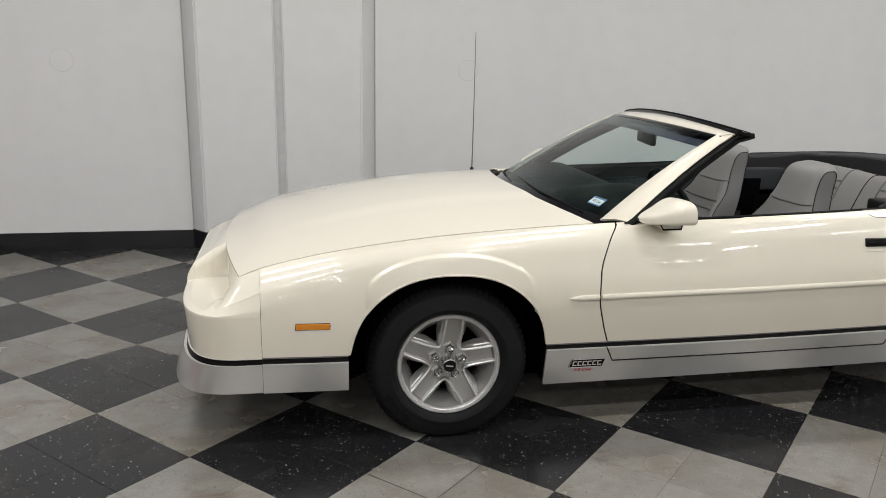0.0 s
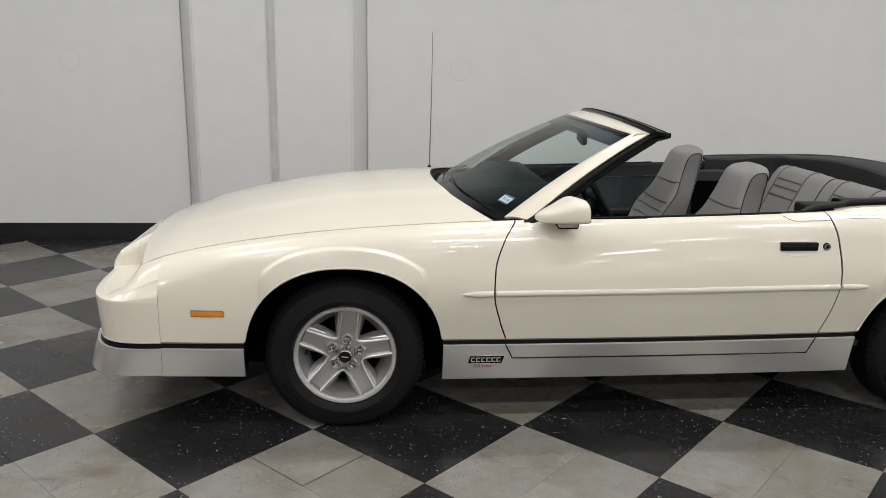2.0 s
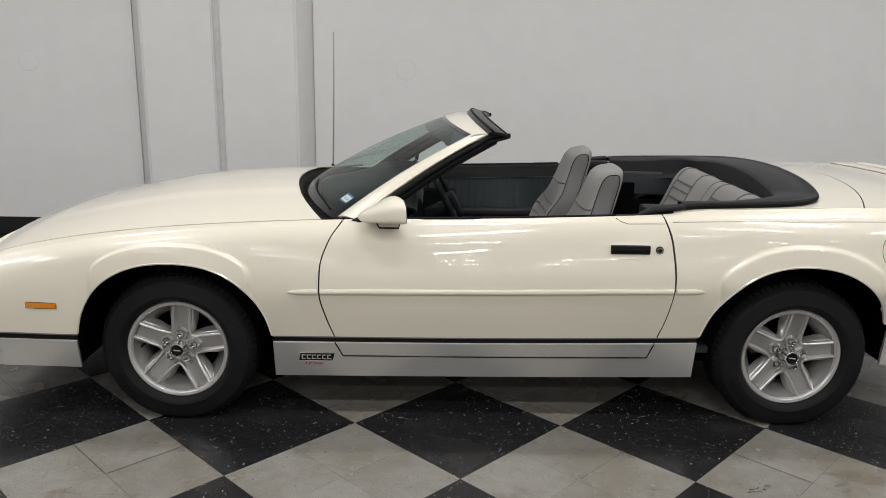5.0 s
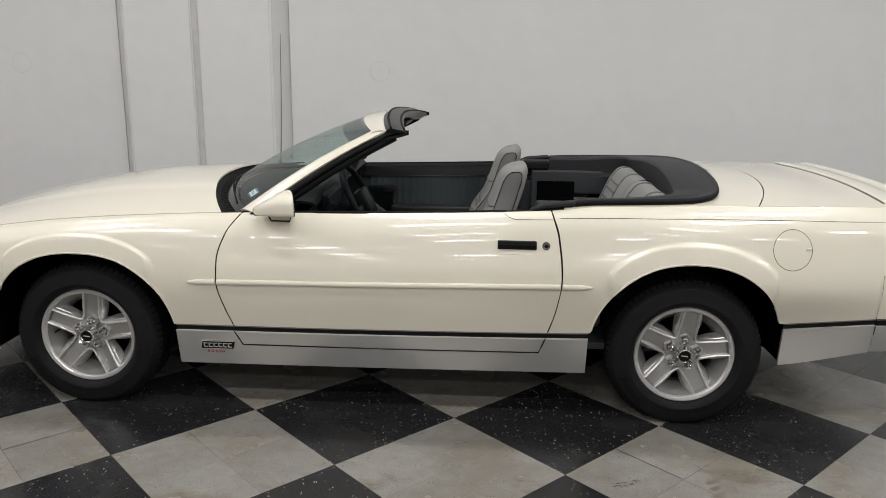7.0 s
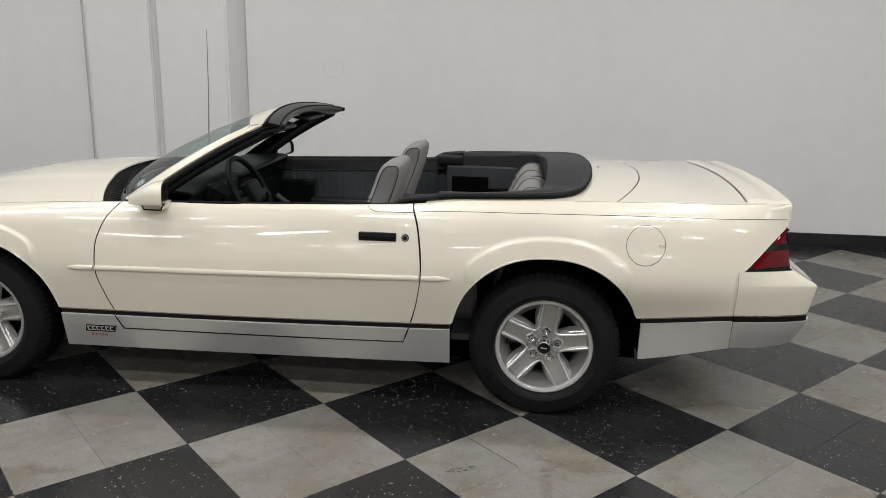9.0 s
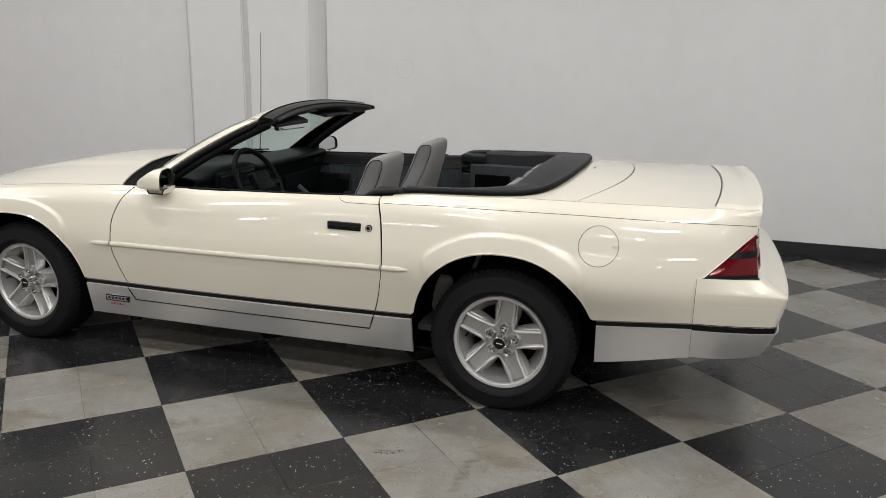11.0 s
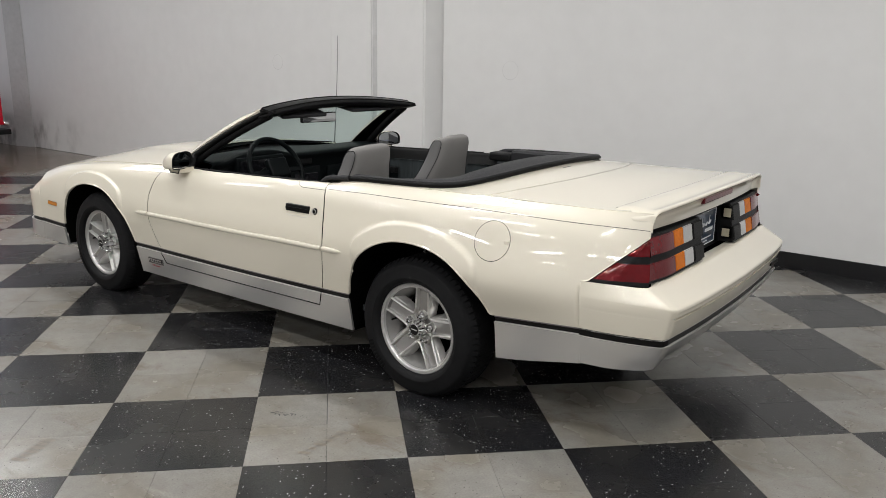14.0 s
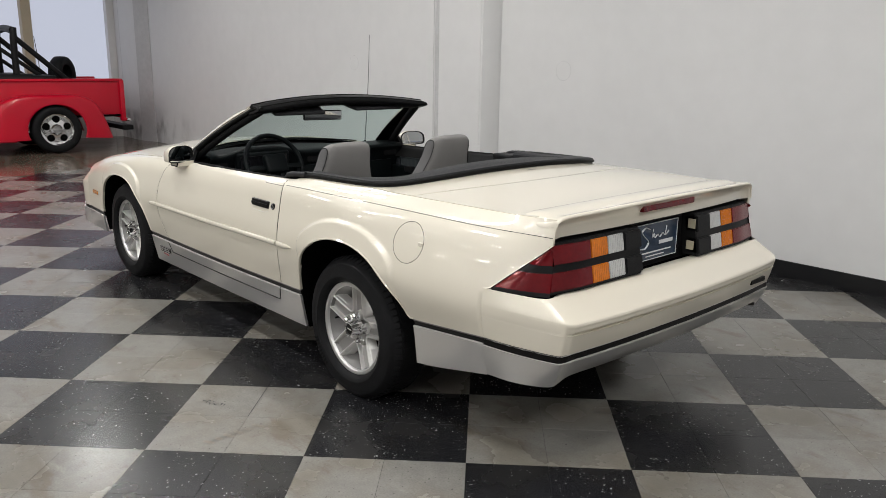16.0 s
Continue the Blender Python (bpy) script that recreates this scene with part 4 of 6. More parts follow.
def wheel():
    """A wheel about its own middle, face towards -y."""
    w = part("wheel", lathe([(0.168, 0.09), (0.158, 0.06), (0.150, 0.000), (0.153, -0.015), (0.172, -0.044), (0.184, -0.066), (0.190, -0.080)], 64), DISH, car, "silver five-spoke alloy wheel with a black tyre", sharp=35)
    part("rim_lip", lathe([(0.188, -0.060), (0.189, -0.084), (0.194, -0.090), (0.206, -0.092), (0.211, -0.088), (0.211, -0.078)], 72), MACHINED, w, "bright machined rim lip", sharp=40)
    part("brake_drum", lathe([(0.0, 0.03), (0.150, 0.03), (0.150, 0.07)], 32), DARK, w)
    rows = [(0.205, 0.095), (0.222, 0.110), (0.262, 0.1155), (0.290, 0.108), (0.306, 0.095), (0.3145, 0.075), (0.318, 0.05), (0.319, 0.0), (0.318, -0.05), (0.3145, -0.075), (0.306, -0.095), (0.297, -0.1035), (0.2945, -0.1065), (0.290, -0.108), (0.262, -0.1155), (0.240, -0.1155), (0.238, -0.1165), (0.235, -0.1155), (0.222, -0.110), (0.214, -0.100), (0.209, -0.088)]
    bm = lathe(rows, 96)
    for v in bm.verts:  # flattened where it stands on the floor
        low = -0.3075 - v.co.z
        if low > 0:
            v.co.z = -0.3075
            v.co.y *= 1 + low * 2.0
    tyre = part("tyre", bm, TYRE, w, "black rubber tyre with a blocked shoulder", sharp=50)
    bm = bmesh.new()
    for k in range(72):  # shoulder blocks
        a = 2 * math.pi * k / 72
        for sgn in (-1, 1):
            m = Matrix.Rotation(a, 4, "Y") @ Matrix.Translation((0, sgn * 0.079, 0.3115)) @ Matrix.Rotation(sgn * -0.55, 4, "X")
            add_box(bm, (-0.0098, -0.016, -0.006), (0.0098, 0.016, 0.0035), 0, m)
        m = Matrix.Rotation(a + 0.02, 4, "Y") @ Matrix.Translation((0, 0, 0.3175))
        add_box(bm, (-0.0105, -0.055, -0.004), (0.0105, -0.008, 0.002), 0, m)
        add_box(bm, (-0.0105, 0.008, -0.004), (0.0105, 0.055, 0.002), 0, m)
    for v in bm.verts:
        v.co.z = max(v.co.z, -0.3078)
    tagged(part("tread", bm, TYRE, w), kind="stuff")
    for k in range(9):  # raised bars on the sidewall
        a = 1.25 * math.pi + (k - 4) * 0.062
        m = Matrix.Rotation(-a, 4, "Y") @ Matrix.Translation((0.268, -0.1145, 0))
        part("sidewall_bar", box((-0.013, -0.0022, -0.0045), (0.013, 0.002, 0.0045), 0, m), RUBBER, w)
    for k in range(5):
        for name, bm, mat, a in (("spoke", spoke_mesh(), ALLOY, k), ("spoke_edge", spoke_edge_mesh(), SPOKE_EDGE, k + 0.5)):
            bmesh.ops.rotate(bm, verts=bm.verts, matrix=Matrix.Rotation(a * 2 * FIFTH, 3, "Y"))
            part(name, bm, mat, w, sharp=30)
    part("hub_cap", lathe([(0.0235, -0.104), (0.0255, -0.107), (0.029, -0.106), (0.0305, -0.096), (0.034, -0.080), (0.039, -0.054)], 40), CHROME, w, "chrome hub cap", sharp=30)
    part("cap_centre", lathe([(0.0, -0.103), (0.0240, -0.103)], 24), STRIPE, w)
    part("cap_bar", box((-0.014, -0.1045, -0.002), (0.014, -0.1025, 0.002)), PINLINE, w)
    for k in range(5):
        a = math.pi / 2 + k * 2 * math.pi / 5
        add_ = lathe([(0.0, -0.046), (0.0185, -0.046), (0.0195, -0.0625), (0.0222, -0.0640), (0.0250, -0.0600), (0.0265, -0.040)], 5)
        bmesh.ops.rotate(add_, verts=add_.verts, matrix=Matrix.Rotation(-a, 3, "Y"))
        bmesh.ops.translate(add_, verts=add_.verts, vec=(0.059 * math.cos(a), 0, 0.059 * math.sin(a)))
        part("lug_boss", add_, SPOKE_EDGE, w, sharp=30)
        bm = lathe([(0.0, -0.090), (0.006, -0.0895), (0.0108, -0.085), (0.0128, -0.078), (0.0128, -0.068), (0.015, -0.062)], 8)
        bmesh.ops.translate(bm, verts=bm.verts, vec=(0.058 * math.cos(a), 0, 0.058 * math.sin(a)))
        part("lug_nut", bm, CHROME, w, sharp=20)
    bm = lathe([(0.0, -0.068), (0.0045, -0.068), (0.0045, -0.03)], 10)
    bmesh.ops.translate(bm, verts=bm.verts, vec=(-0.158, 0, -0.018))
    part("valve", bm, RUBBER, w)
    return w


base_wheel = wheel()
base_wheel.matrix_basis = pose(0.0, -0.762, 0.3075, 0, 7, 0)
for x, side, turn_ in ((2.562, 1, 8), (0.0, -1, 20), (2.562, -1, 40)):
    copy_thing(base_wheel, pose(x, -0.762 * side, 0.3075, 0, turn_, 0 if side > 0 else 180))

# Wheel housings.
for xc, zc, a, b, n in ARCHES:
    def f(u, v, xc=xc, zc=zc, a=a, b=b, n=n):
        ang = math.pi * u
        c, s = math.cos(ang), math.sin(ang)
        x = xc - (a + 0.004) * math.copysign(abs(c) ** (2 / n), c)
        z = zc - 0.10 * (1 - step(0, 0.12, s)) + (b + 0.004) * abs(s) ** (2 / n)
        z = max(z, z_low(x) + 0.012)
        y0 = flank(x, s_at(x, z)).y + 0.012
        return (x, y0 + (-0.525 - y0) * v, z)
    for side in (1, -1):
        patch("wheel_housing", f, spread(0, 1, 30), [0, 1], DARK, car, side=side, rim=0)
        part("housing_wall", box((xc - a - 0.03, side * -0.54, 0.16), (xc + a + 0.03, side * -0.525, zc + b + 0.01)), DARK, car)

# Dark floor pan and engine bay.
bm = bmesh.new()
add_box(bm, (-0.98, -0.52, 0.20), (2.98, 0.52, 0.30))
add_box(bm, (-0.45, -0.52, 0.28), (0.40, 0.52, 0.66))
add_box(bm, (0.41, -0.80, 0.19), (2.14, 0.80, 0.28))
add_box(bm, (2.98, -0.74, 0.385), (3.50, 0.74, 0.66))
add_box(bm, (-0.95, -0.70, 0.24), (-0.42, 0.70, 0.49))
# low unseen blocks, added to deepen the shade under the car
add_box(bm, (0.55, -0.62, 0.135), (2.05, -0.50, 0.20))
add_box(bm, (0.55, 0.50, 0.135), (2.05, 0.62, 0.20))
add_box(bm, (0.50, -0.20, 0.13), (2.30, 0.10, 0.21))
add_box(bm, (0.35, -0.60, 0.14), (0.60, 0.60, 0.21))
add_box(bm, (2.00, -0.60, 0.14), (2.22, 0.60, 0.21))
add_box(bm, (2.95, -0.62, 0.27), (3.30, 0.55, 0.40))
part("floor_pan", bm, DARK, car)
bm = lathe([(0.0, 0.0), (0.022, 0.0), (0.025, 0.005), (0.025, 0.25)], 16)
bmesh.ops.rotate(bm, verts=bm.verts, matrix=Matrix.Rotation(math.pi / 2, 3, "Z"))
bmesh.ops.translate(bm, verts=bm.verts, vec=(3.50, -0.50, 0.325))
part("exhaust_pipe", bm, MACHINED, car, sharp=30)


# ---- trim on the flanks ----
def moulding(x0, x1, tip0, tip1):
    def f(u, v):
        x = x0 + (x1 - x0) * u
        k = min(1, (x - x0) / 0.05 if tip0 else 1, (x1 - x) / 0.05 if tip1 else 1)
        k = math.sqrt(max(k, 0.02))
        a = math.pi * v
        z = z_mid(x) - 0.012 * k * math.cos(a)
        p = flank(x, s_at(x, z))
        p.y -= 0.011 * k * math.sin(a) ** 0.7 + 0.0005
        return p
    for side in (1, -1):
        patch("side_moulding", f, sorted(set(spread(0, 1, 20) + [0.01, 0.02, 0.04, 0.96, 0.98, 0.99])), spread(0, 1, 8), PAINT, car, side=side, rim=0)


moulding(0.470, 0.592, True, False)
moulding(0.602, 2.026, False, False)
moulding(2.038, 2.158, False, True)


def on_flank(x, z, out=0.0):
    p = flank(x, s_at(x, z))
    p.y -= out
    return p


def line_on_flank(name, pts, r, mat, out=0.0, side=1, flat=1.0):
    """A thin line that follows the flank through (x, z) places."""
    dense = []
    for (x0, z0), (x1, z1) in zip(pts, pts[1:]):
        n = max(2, int(math.hypot(x1 - x0, z1 - z0) / 0.05))
        dense += [on_flank(x0 + (x1 - x0) * i / n, z0 + (z1 - z0) * i / n, out) for i in range(n)]
    dense.append(on_flank(*pts[-1], out))
    dense = [Vector((p.x, p.y * side, p.z)) for p in dense]
    return tube(dense, r, mat, name, car, sub=1, res=5)


for side in (1, -1):
    for xc, zc, a, b, n in ARCHES:
        lip = []
        for k in range(41):
            g = radians(4 + 172 * k / 40)
            x = xc - a * math.copysign(abs(math.cos(g)) ** (2 / n), math.cos(g))
            lip.append((x, max(zc + b * abs(math.sin(g)) ** (2 / n) + 0.002, z_white(x) + 0.004)))
        line_on_flank("arch_lip", lip, 0.0045, PAINT, -0.0005, side)
    line_on_flank("crease_seam", [(x, z_edge(x) - 0.001) for x in spread(2.02, 3.548, 30)], 0.0016, STRIPE, -0.0008, side)
    # panel gaps, black inside
    line_on_flank("panel_gap", [(door_front(z), z) for z in spread(0.385, 0.852, 14)], 0.0034, STRIPE, -0.0035, side)
    line_on_flank("panel_gap", [(door_rear(z), z) for z in spread(0.395, 0.890, 14)], 0.0034, STRIPE, -0.0035, side)
    # door skirt joint
    line_on_flank("door_seam", [(door_front(0.352) - 0.008, 0.352), (0.686, 0.290), (1.3, 0.292), (1.955, 0.297), (door_rear(0.365), 0.365)], 0.0036, STRIPE, 0.0055, side)
    line_on_flank("seam_edge", [(0.690, 0.2855), (1.3, 0.2875), (1.952, 0.2925)], 0.0016, PINLINE, 0.0062, side)
    line_on_flank("cap_seam", [(1.795, z_top(1.795) - 0.004), (1.815, z_edge(1.8) + 0.002), (1.84, z_edge(1.84) - 0.006), (1.995, z_edge(1.99) - 0.006)], 0.0011, STRIPE, 0.0002, side)
    # marker lamp, fuel door, handle, lock
    bm = bmesh.new()
    for dx0, dx1, h0, h1, o in ((-0.594, -0.467, 0.4915, 0.5145, 0.004),):
        vs = [bm.verts.new(on_flank(x, z, o)) for x, z in ((dx0, h0), (dx1, h0), (dx1, h1), (dx0, h1))]
        ws = [bm.verts.new(on_flank(x, z, -0.004)) for x, z in ((dx0, h0), (dx1, h0), (dx1, h1), (dx0, h1))]
        bm.faces.new(vs)
        for k in range(4):
            bm.faces.new((vs[k], ws[k], ws[(k + 1) % 4], vs[(k + 1) % 4]))
        bmesh.ops.recalc_face_normals(bm, faces=bm.faces)
        bmesh.ops.bevel(bm, geom=[e for e in bm.edges if e.calc_face_angle(0) > 1], offset=0.002, segments=2, affect="EDGES")
    ob = part("marker_lamp", bm, AMBER, car, "amber side marker lamp")
    if side < 0:
        ob.data.transform(Matrix.Diagonal((1, -1, 1, 1)))
        ob.data.flip_normals()
    line_on_flank("lamp_edge", [(-0.595, 0.4905), (-0.466, 0.4905), (-0.466, 0.5155), (-0.595, 0.5155), (-0.595, 0.4905)], 0.0012, STRIPE, 0.0, side)
    for x0, x1, z0, z1, o, mat, nm in ((1.768, 1.927, 0.751, 0.786, 0.010, TRIM, "door_handle"),):
        bm = bmesh.new()
        ys = on_flank((x0 + x1) / 2, (z0 + z1) / 2).y
        add_box(bm, (x0, ys - o, z0), (x1, ys + 0.02, z1), 0.005)
        h_ob = part(nm, bm, mat, car, "black flap door handle", sharp=40)
        part("handle_ridge", box((x0 + 0.004, ys - o - 0.004, z0 + 0.010), (x1 - 0.004, ys - o + 0.001, z0 + 0.022), 0.002), STRIPE, h_ob)
        if side < 0:
            for o_ in (h_ob, *h_ob.children):
                o_.data.transform(Matrix.Diagonal((1, -1, 1, 1)))
                o_.data.flip_normals()
    line_on_flank("handle_recess", [(1.772, 0.733), (1.90, 0.731), (1.922, 0.740)], 0.0012, PINLINE, 0.0, side)
    bm = lathe([(0.0, -0.004), (0.007, -0.004), (0.009, -0.002), (0.014, -0.003), (0.0155, 0.0), (0.0155, 0.01)], 24)
    p = on_flank(1.965, 0.768, 0.004)
    bmesh.ops.scale(bm, verts=bm.verts, vec=(1, side, 1))
    bmesh.ops.translate(bm, verts=bm.verts, vec=(p.x, p.y * side, p.z))
    bmesh.ops.recalc_face_normals(bm, faces=bm.faces)
    lock = part("door_lock", bm, TRIM, car, "round black door lock", sharp=30)
    bm = lathe([(0.0085, -0.0035), (0.0095, -0.0048), (0.0115, -0.0048), (0.0125, -0.0030)], 24)
    bmesh.ops.scale(bm, verts=bm.verts, vec=(1, side, 1))
    bmesh.ops.translate(bm, verts=bm.verts, vec=(p.x, p.y * side, p.z))
    part("lock_ring", bm, ALLOY, lock, "dull metal ring", sharp=30)
line_on_flank("fuel_door", [(2.953 + 0.0795 * math.cos(a), 0.771 + 0.0795 * math.sin(a)) for a in spread(0, 2 * math.pi, 40)], 0.0015, STRIPE, -0.0006)
part("fuel_door_grip", box((3.005, on_flank(3.015, 0.772).y - 0.003, 0.764), (3.030, on_flank(3.015, 0.772).y + 0.01, 0.780), 0.003), PAINT, car)

# Badge on the skirt: a black slanted plate with silver strokes, and red lettering under it.
def skirt_y(z):
    return flank(0.58, s_at(0.58, z)).y - 0.0065


def lay_on_skirt(ob):
    for v in ob.data.vertices:
        v.co.y += skirt_y(v.co.z)
    return ob


bm = bmesh.new()
vs = [(0.500, 0.266), (0.642, 0.266), (0.652, 0.303), (0.510, 0.303)]
front = [bm.verts.new((x, -0.005, z)) for x, z in vs]
behind = [bm.verts.new((x, 0.01, z)) for x, z in vs]
bm.faces.new(front)
for k in range(4):
    bm.faces.new((front[k], behind[k], behind[(k + 1) % 4], front[(k + 1) % 4]))
bmesh.ops.recalc_face_normals(bm, faces=bm.faces)
badge = lay_on_skirt(part("side_badge", bm, STRIPE, car, "black slanted side badge with silver strokes"))
for k in range(6):
    x = 0.514 + k * 0.0212
    bm = bmesh.new()
    for a, b in (((0, 0.0), (0.017, 0.004)), ((0, 0.017), (0.017, 0.021)), ((0, 0.0), (0.0045, 0.021))):
        add_box(bm, (x + a[0], -0.0065, 0.274 + a[1]), (x + b[0], -0.004, 0.274 + b[1]))
    lay_on_skirt(part("silver_stroke", bm, PINLINE, badge))
lay_on_skirt(tube([(x, -0.005, z) for x, z in vs + vs[:1]], 0.0013, PINLINE, "badge_edge", badge, sub=1))
REDPRINT = material("red_print", (0.42, 0.02, 0.03), 0.4)
cu = bpy.data.curves.new("lettering", "FONT")
cu.body, cu.size, cu.extrude, cu.shear = "5.0 Liter", 0.019, 0.0006, 0.2
cu.materials.append(REDPRINT)
ob = new("lettering", cu)
ob.parent = badge
lean = math.atan2(skirt_y(0.245) - skirt_y(0.260), 0.015)
ob.location, ob.rotation_euler, ob.scale = (0.523, skirt_y(0.246) - 0.001, 0.246), (math.pi / 2 + lean, 0, 0), (1.25, 1, 1)

# ---- windscreen and its frame ----
def screen(a, b):
    """Windscreen: a across from -1 to 1, b from the cowl to the header."""
    low = Vector((0.445 + 0.225 * a * a, 0.725 * a, 0.898 - 0.055 * a * a))
    top = Vector((1.125 + 0.108 * a * a, 0.595 * a, 1.221 - 0.031 * a * a))
    p = low.lerp(top, b)
    p.z += 0.020 * math.sin(math.pi * b) * (1 - 0.4 * a * a)
    p.x -= 0.012 * math.sin(math.pi * b)
    return p


frame_ob = patch("windscreen", lambda a, b: screen(a, b), spread(0.97, -0.97, 30), spread(0.0, 0.97, 14), GLASS, car, "tinted windscreen glass", rim=0)
frame_ob.visible_shadow = False
for nm, us, vs in (("glass_band", spread(1, -1, 30), [0.955, 1.0]), ("glass_band", spread(1, -1, 30), [-0.03, 0.03])):
    patch(nm, lambda a, b: screen(a, b) + Vector((0, 0, 0.002)), us, vs, BAND, car, rim=0.004)
# tinted strip along the top of the glass
SHADE = glass("blue_shade_band", (0.16, 0.17, 0.24))
s_ob = patch("shade_band", lambda a, b: screen(a, b) + Vector((0, 0, -0.002)), spread(0.96, -0.96, 24), spread(0.83, 0.965, 3), SHADE, car, "dark tinted strip along the windscreen", rim=0)
s_ob.visible_shadow = False


def pillar(u, v):
    """Windscreen pillar, near side: u up, v from the glass edge over the crown to the back."""
    g = screen(-0.966, u) + Vector((0, 0, 0.003))
    low, top = Vector((0.738, -0.792, 0.858)), Vector((1.272, -0.605, 1.190))
    o = low.lerp(top, u) + Vector((0, 0, 0.018 * math.sin(math.pi * u)))
    p = g.lerp(o, v)
    n = Vector((-0.45, -0.35, 0.55)).normalized()
    return p + n * (0.013 * math.sin(math.pi * min(v, 1)) * (1 - step(0.8, 1.0, u)) + 0.003)


for side in (1, -1):
    patch("windscreen_pillar", pillar, spread(1, 0, 16), spread(0, 1, 8), PAINT, car, side=side, rim=0.010)
    patch("pillar_lining", lambda u, v: pillar(u, v) + Vector((0.010, 0.008 - 0.004 * v, -0.014)), spread(1, 0, 12), spread(-0.1, 1.05, 4), TRIM, car, side=side, rim=0)
    bk = [pillar(u, 1.0) + Vector((0.016, 0.006, -0.016)) for u in spread(-0.01, 1.02, 8)] + [Vector((1.375, -0.592, 1.187))]
    tube([Vector((p.x, p.y * side, p.z)) for p in bk], 0.017, RUBBER, "pillar_seal", car, "black rubber seal behind the pillar", res=8, taper=(1.1, 0.6))
    tube([Vector((p.x + 0.012, (p.y + 0.03) * side, p.z - 0.012)) for p in bk[:-1]], 0.024, TRIM, "pillar_trim", car, res=8)
    bm = bmesh.new()
    tri = [(0.72, -0.80, 0.852), (0.90, -0.80, 0.862), (0.885, -0.755, 0.95), (0.74, -0.775, 0.868)]
    a = [bm.verts.new((x, y * side, z)) for x, y, z in tri]
    b = [bm.verts.new((x, (y + 0.02) * side, z)) for x, y, z in tri]
    bm.faces.new(a)
    bm.faces.new(b[::-1])
    for k in range(4):
        bm.faces.new((a[k], b[k], b[(k + 1) % 4], a[(k + 1) % 4]))
    bmesh.ops.recalc_face_normals(bm, faces=bm.faces)
    part("mirror_sail", bm, TRIM, car)


def header(u, v):
    a = u
    f0 = screen(a, 0.975) + Vector((0.0, 0, 0.005))
    b0 = Vector((1.212 + 0.066 * a * a, 0.607 * a, 1.236 - 0.041 * a * a))
    p = f0.lerp(b0, v)
    p.z += 0.005 * math.sin(math.pi * v)
    return p


patch("windscreen_header", header, spread(1, -1, 30), spread(0, 1, 6), PAINT, car, rim=0.006)


def header_trim(u, v):
    a = u * 1.0
    x, z = 1.212 + 0.066 * a * a, 1.236 - 0.041 * a * a
    e = 1 - 0.35 * step(0.86, 1.0, abs(a))
    pts = ((x, 0, z - 0.002), (x + 0.018, 0, z + 0.010), (x + 0.046, 0, z + 0.010 * e), (x + 0.082, 0, z - 0.002 * e), (x + 0.094, 0, z - 0.015), (x + 0.083, 0, z - 0.032 * e), (x + 0.04, 0, z - 0.050 * e), (x - 0.03, 0, z - 0.045), (x - 0.06, 0, z - 0.030))
    p = through_points(pts, v)
    return (p.x, 0.612 * a, p.z)


patch("header_trim", header_trim, spread(1, -1, 36), spread(0, 8, 32), HEADER, car, "black vinyl covered header rail", rim=0.012)
tube([header_trim(u, 1.2) for u in spread(-1, 1, 14)], 0.006, RUBBER, "header_seal", car, sub=2)
tube([header_trim(u, 3.0) for u in spread(-0.97, 0.97, 14)], 0.005, RUBBER, "header_seal", car, sub=2)
for y0, y1 in ((-0.46, -0.12), (0.10, 0.46)):
    m = Matrix.Translation((1.235, (y0 + y1) / 2, 1.166 if y0 < 0 else 1.172)) @ Matrix.Rotation(radians(18 if y0 < 0 else 10), 4, "Y")
    part("sun_visor", box((-0.075, y0 - (y0 + y1) / 2, -0.010), (0.06, y1 - (y0 + y1) / 2, 0.010), 0.008, m, 3), VINYL, car, "folded black sun visor", sharp=40)
mir = part("inside_mirror", box((-0.012, -0.127, -0.030), (0.016, 0.127, 0.030), 0.0135, pose(1.135, -0.042, 1.122, 0, 0.5, -9), 4), TRIM, car, "black inside mirror on a stalk", sharp=40)
part("mirror_glass", box((0.0150, -0.120, -0.025), (0.0172, 0.120, 0.025), 0.0008, pose(1.135, -0.042, 1.122, 0, 0.5, -9)), MIRROR, mir)
tube([(1.035, -0.03, 1.178), (1.075, -0.035, 1.168), (1.11, -0.04, 1.158), (1.132, -0.042, 1.135)], 0.008, TRIM, "mirror_stalk", mir)
# registration sticker inside the glass
m = Matrix.Translation(screen(-0.83, 0.14) + Vector((0.003, 0, -0.008)))
d1, d2 = (screen(-0.88, 0.14) - screen(-0.78, 0.14)).normalized(), (screen(-0.83, 0.19) - screen(-0.83, 0.09)).normalized()
fr = Matrix((d1, d2, d1.cross(d2))).transposed().to_4x4()
st = part("registration_sticker", box((-0.035, -0.024, 0.002), (0.035, 0.024, 0.0028), 0, m @ fr), material("blue_print", (0.10, 0.18, 0.32), 0.4), car, "small blue and white sticker on the glass")
part("sticker_field", box((-0.031, -0.017, 0.0028), (0.031, 0.014, 0.0034), 0, m @ fr), WHITE, st)
cu = bpy.data.curves.new("sticker_date", "FONT")
cu.body, cu.size, cu.align_x, cu.extrude = "02-24", 0.0205, "CENTER", 0.0002
cu.materials.append(STRIPE)
ob = new("sticker_date", cu)
ob.parent = st
ob.matrix_basis = m @ fr @ pose(0, -0.009, 0.0038)


STEEL = material("dull_steel", (0.16, 0.16, 0.165), 0.4, metal=0.6)


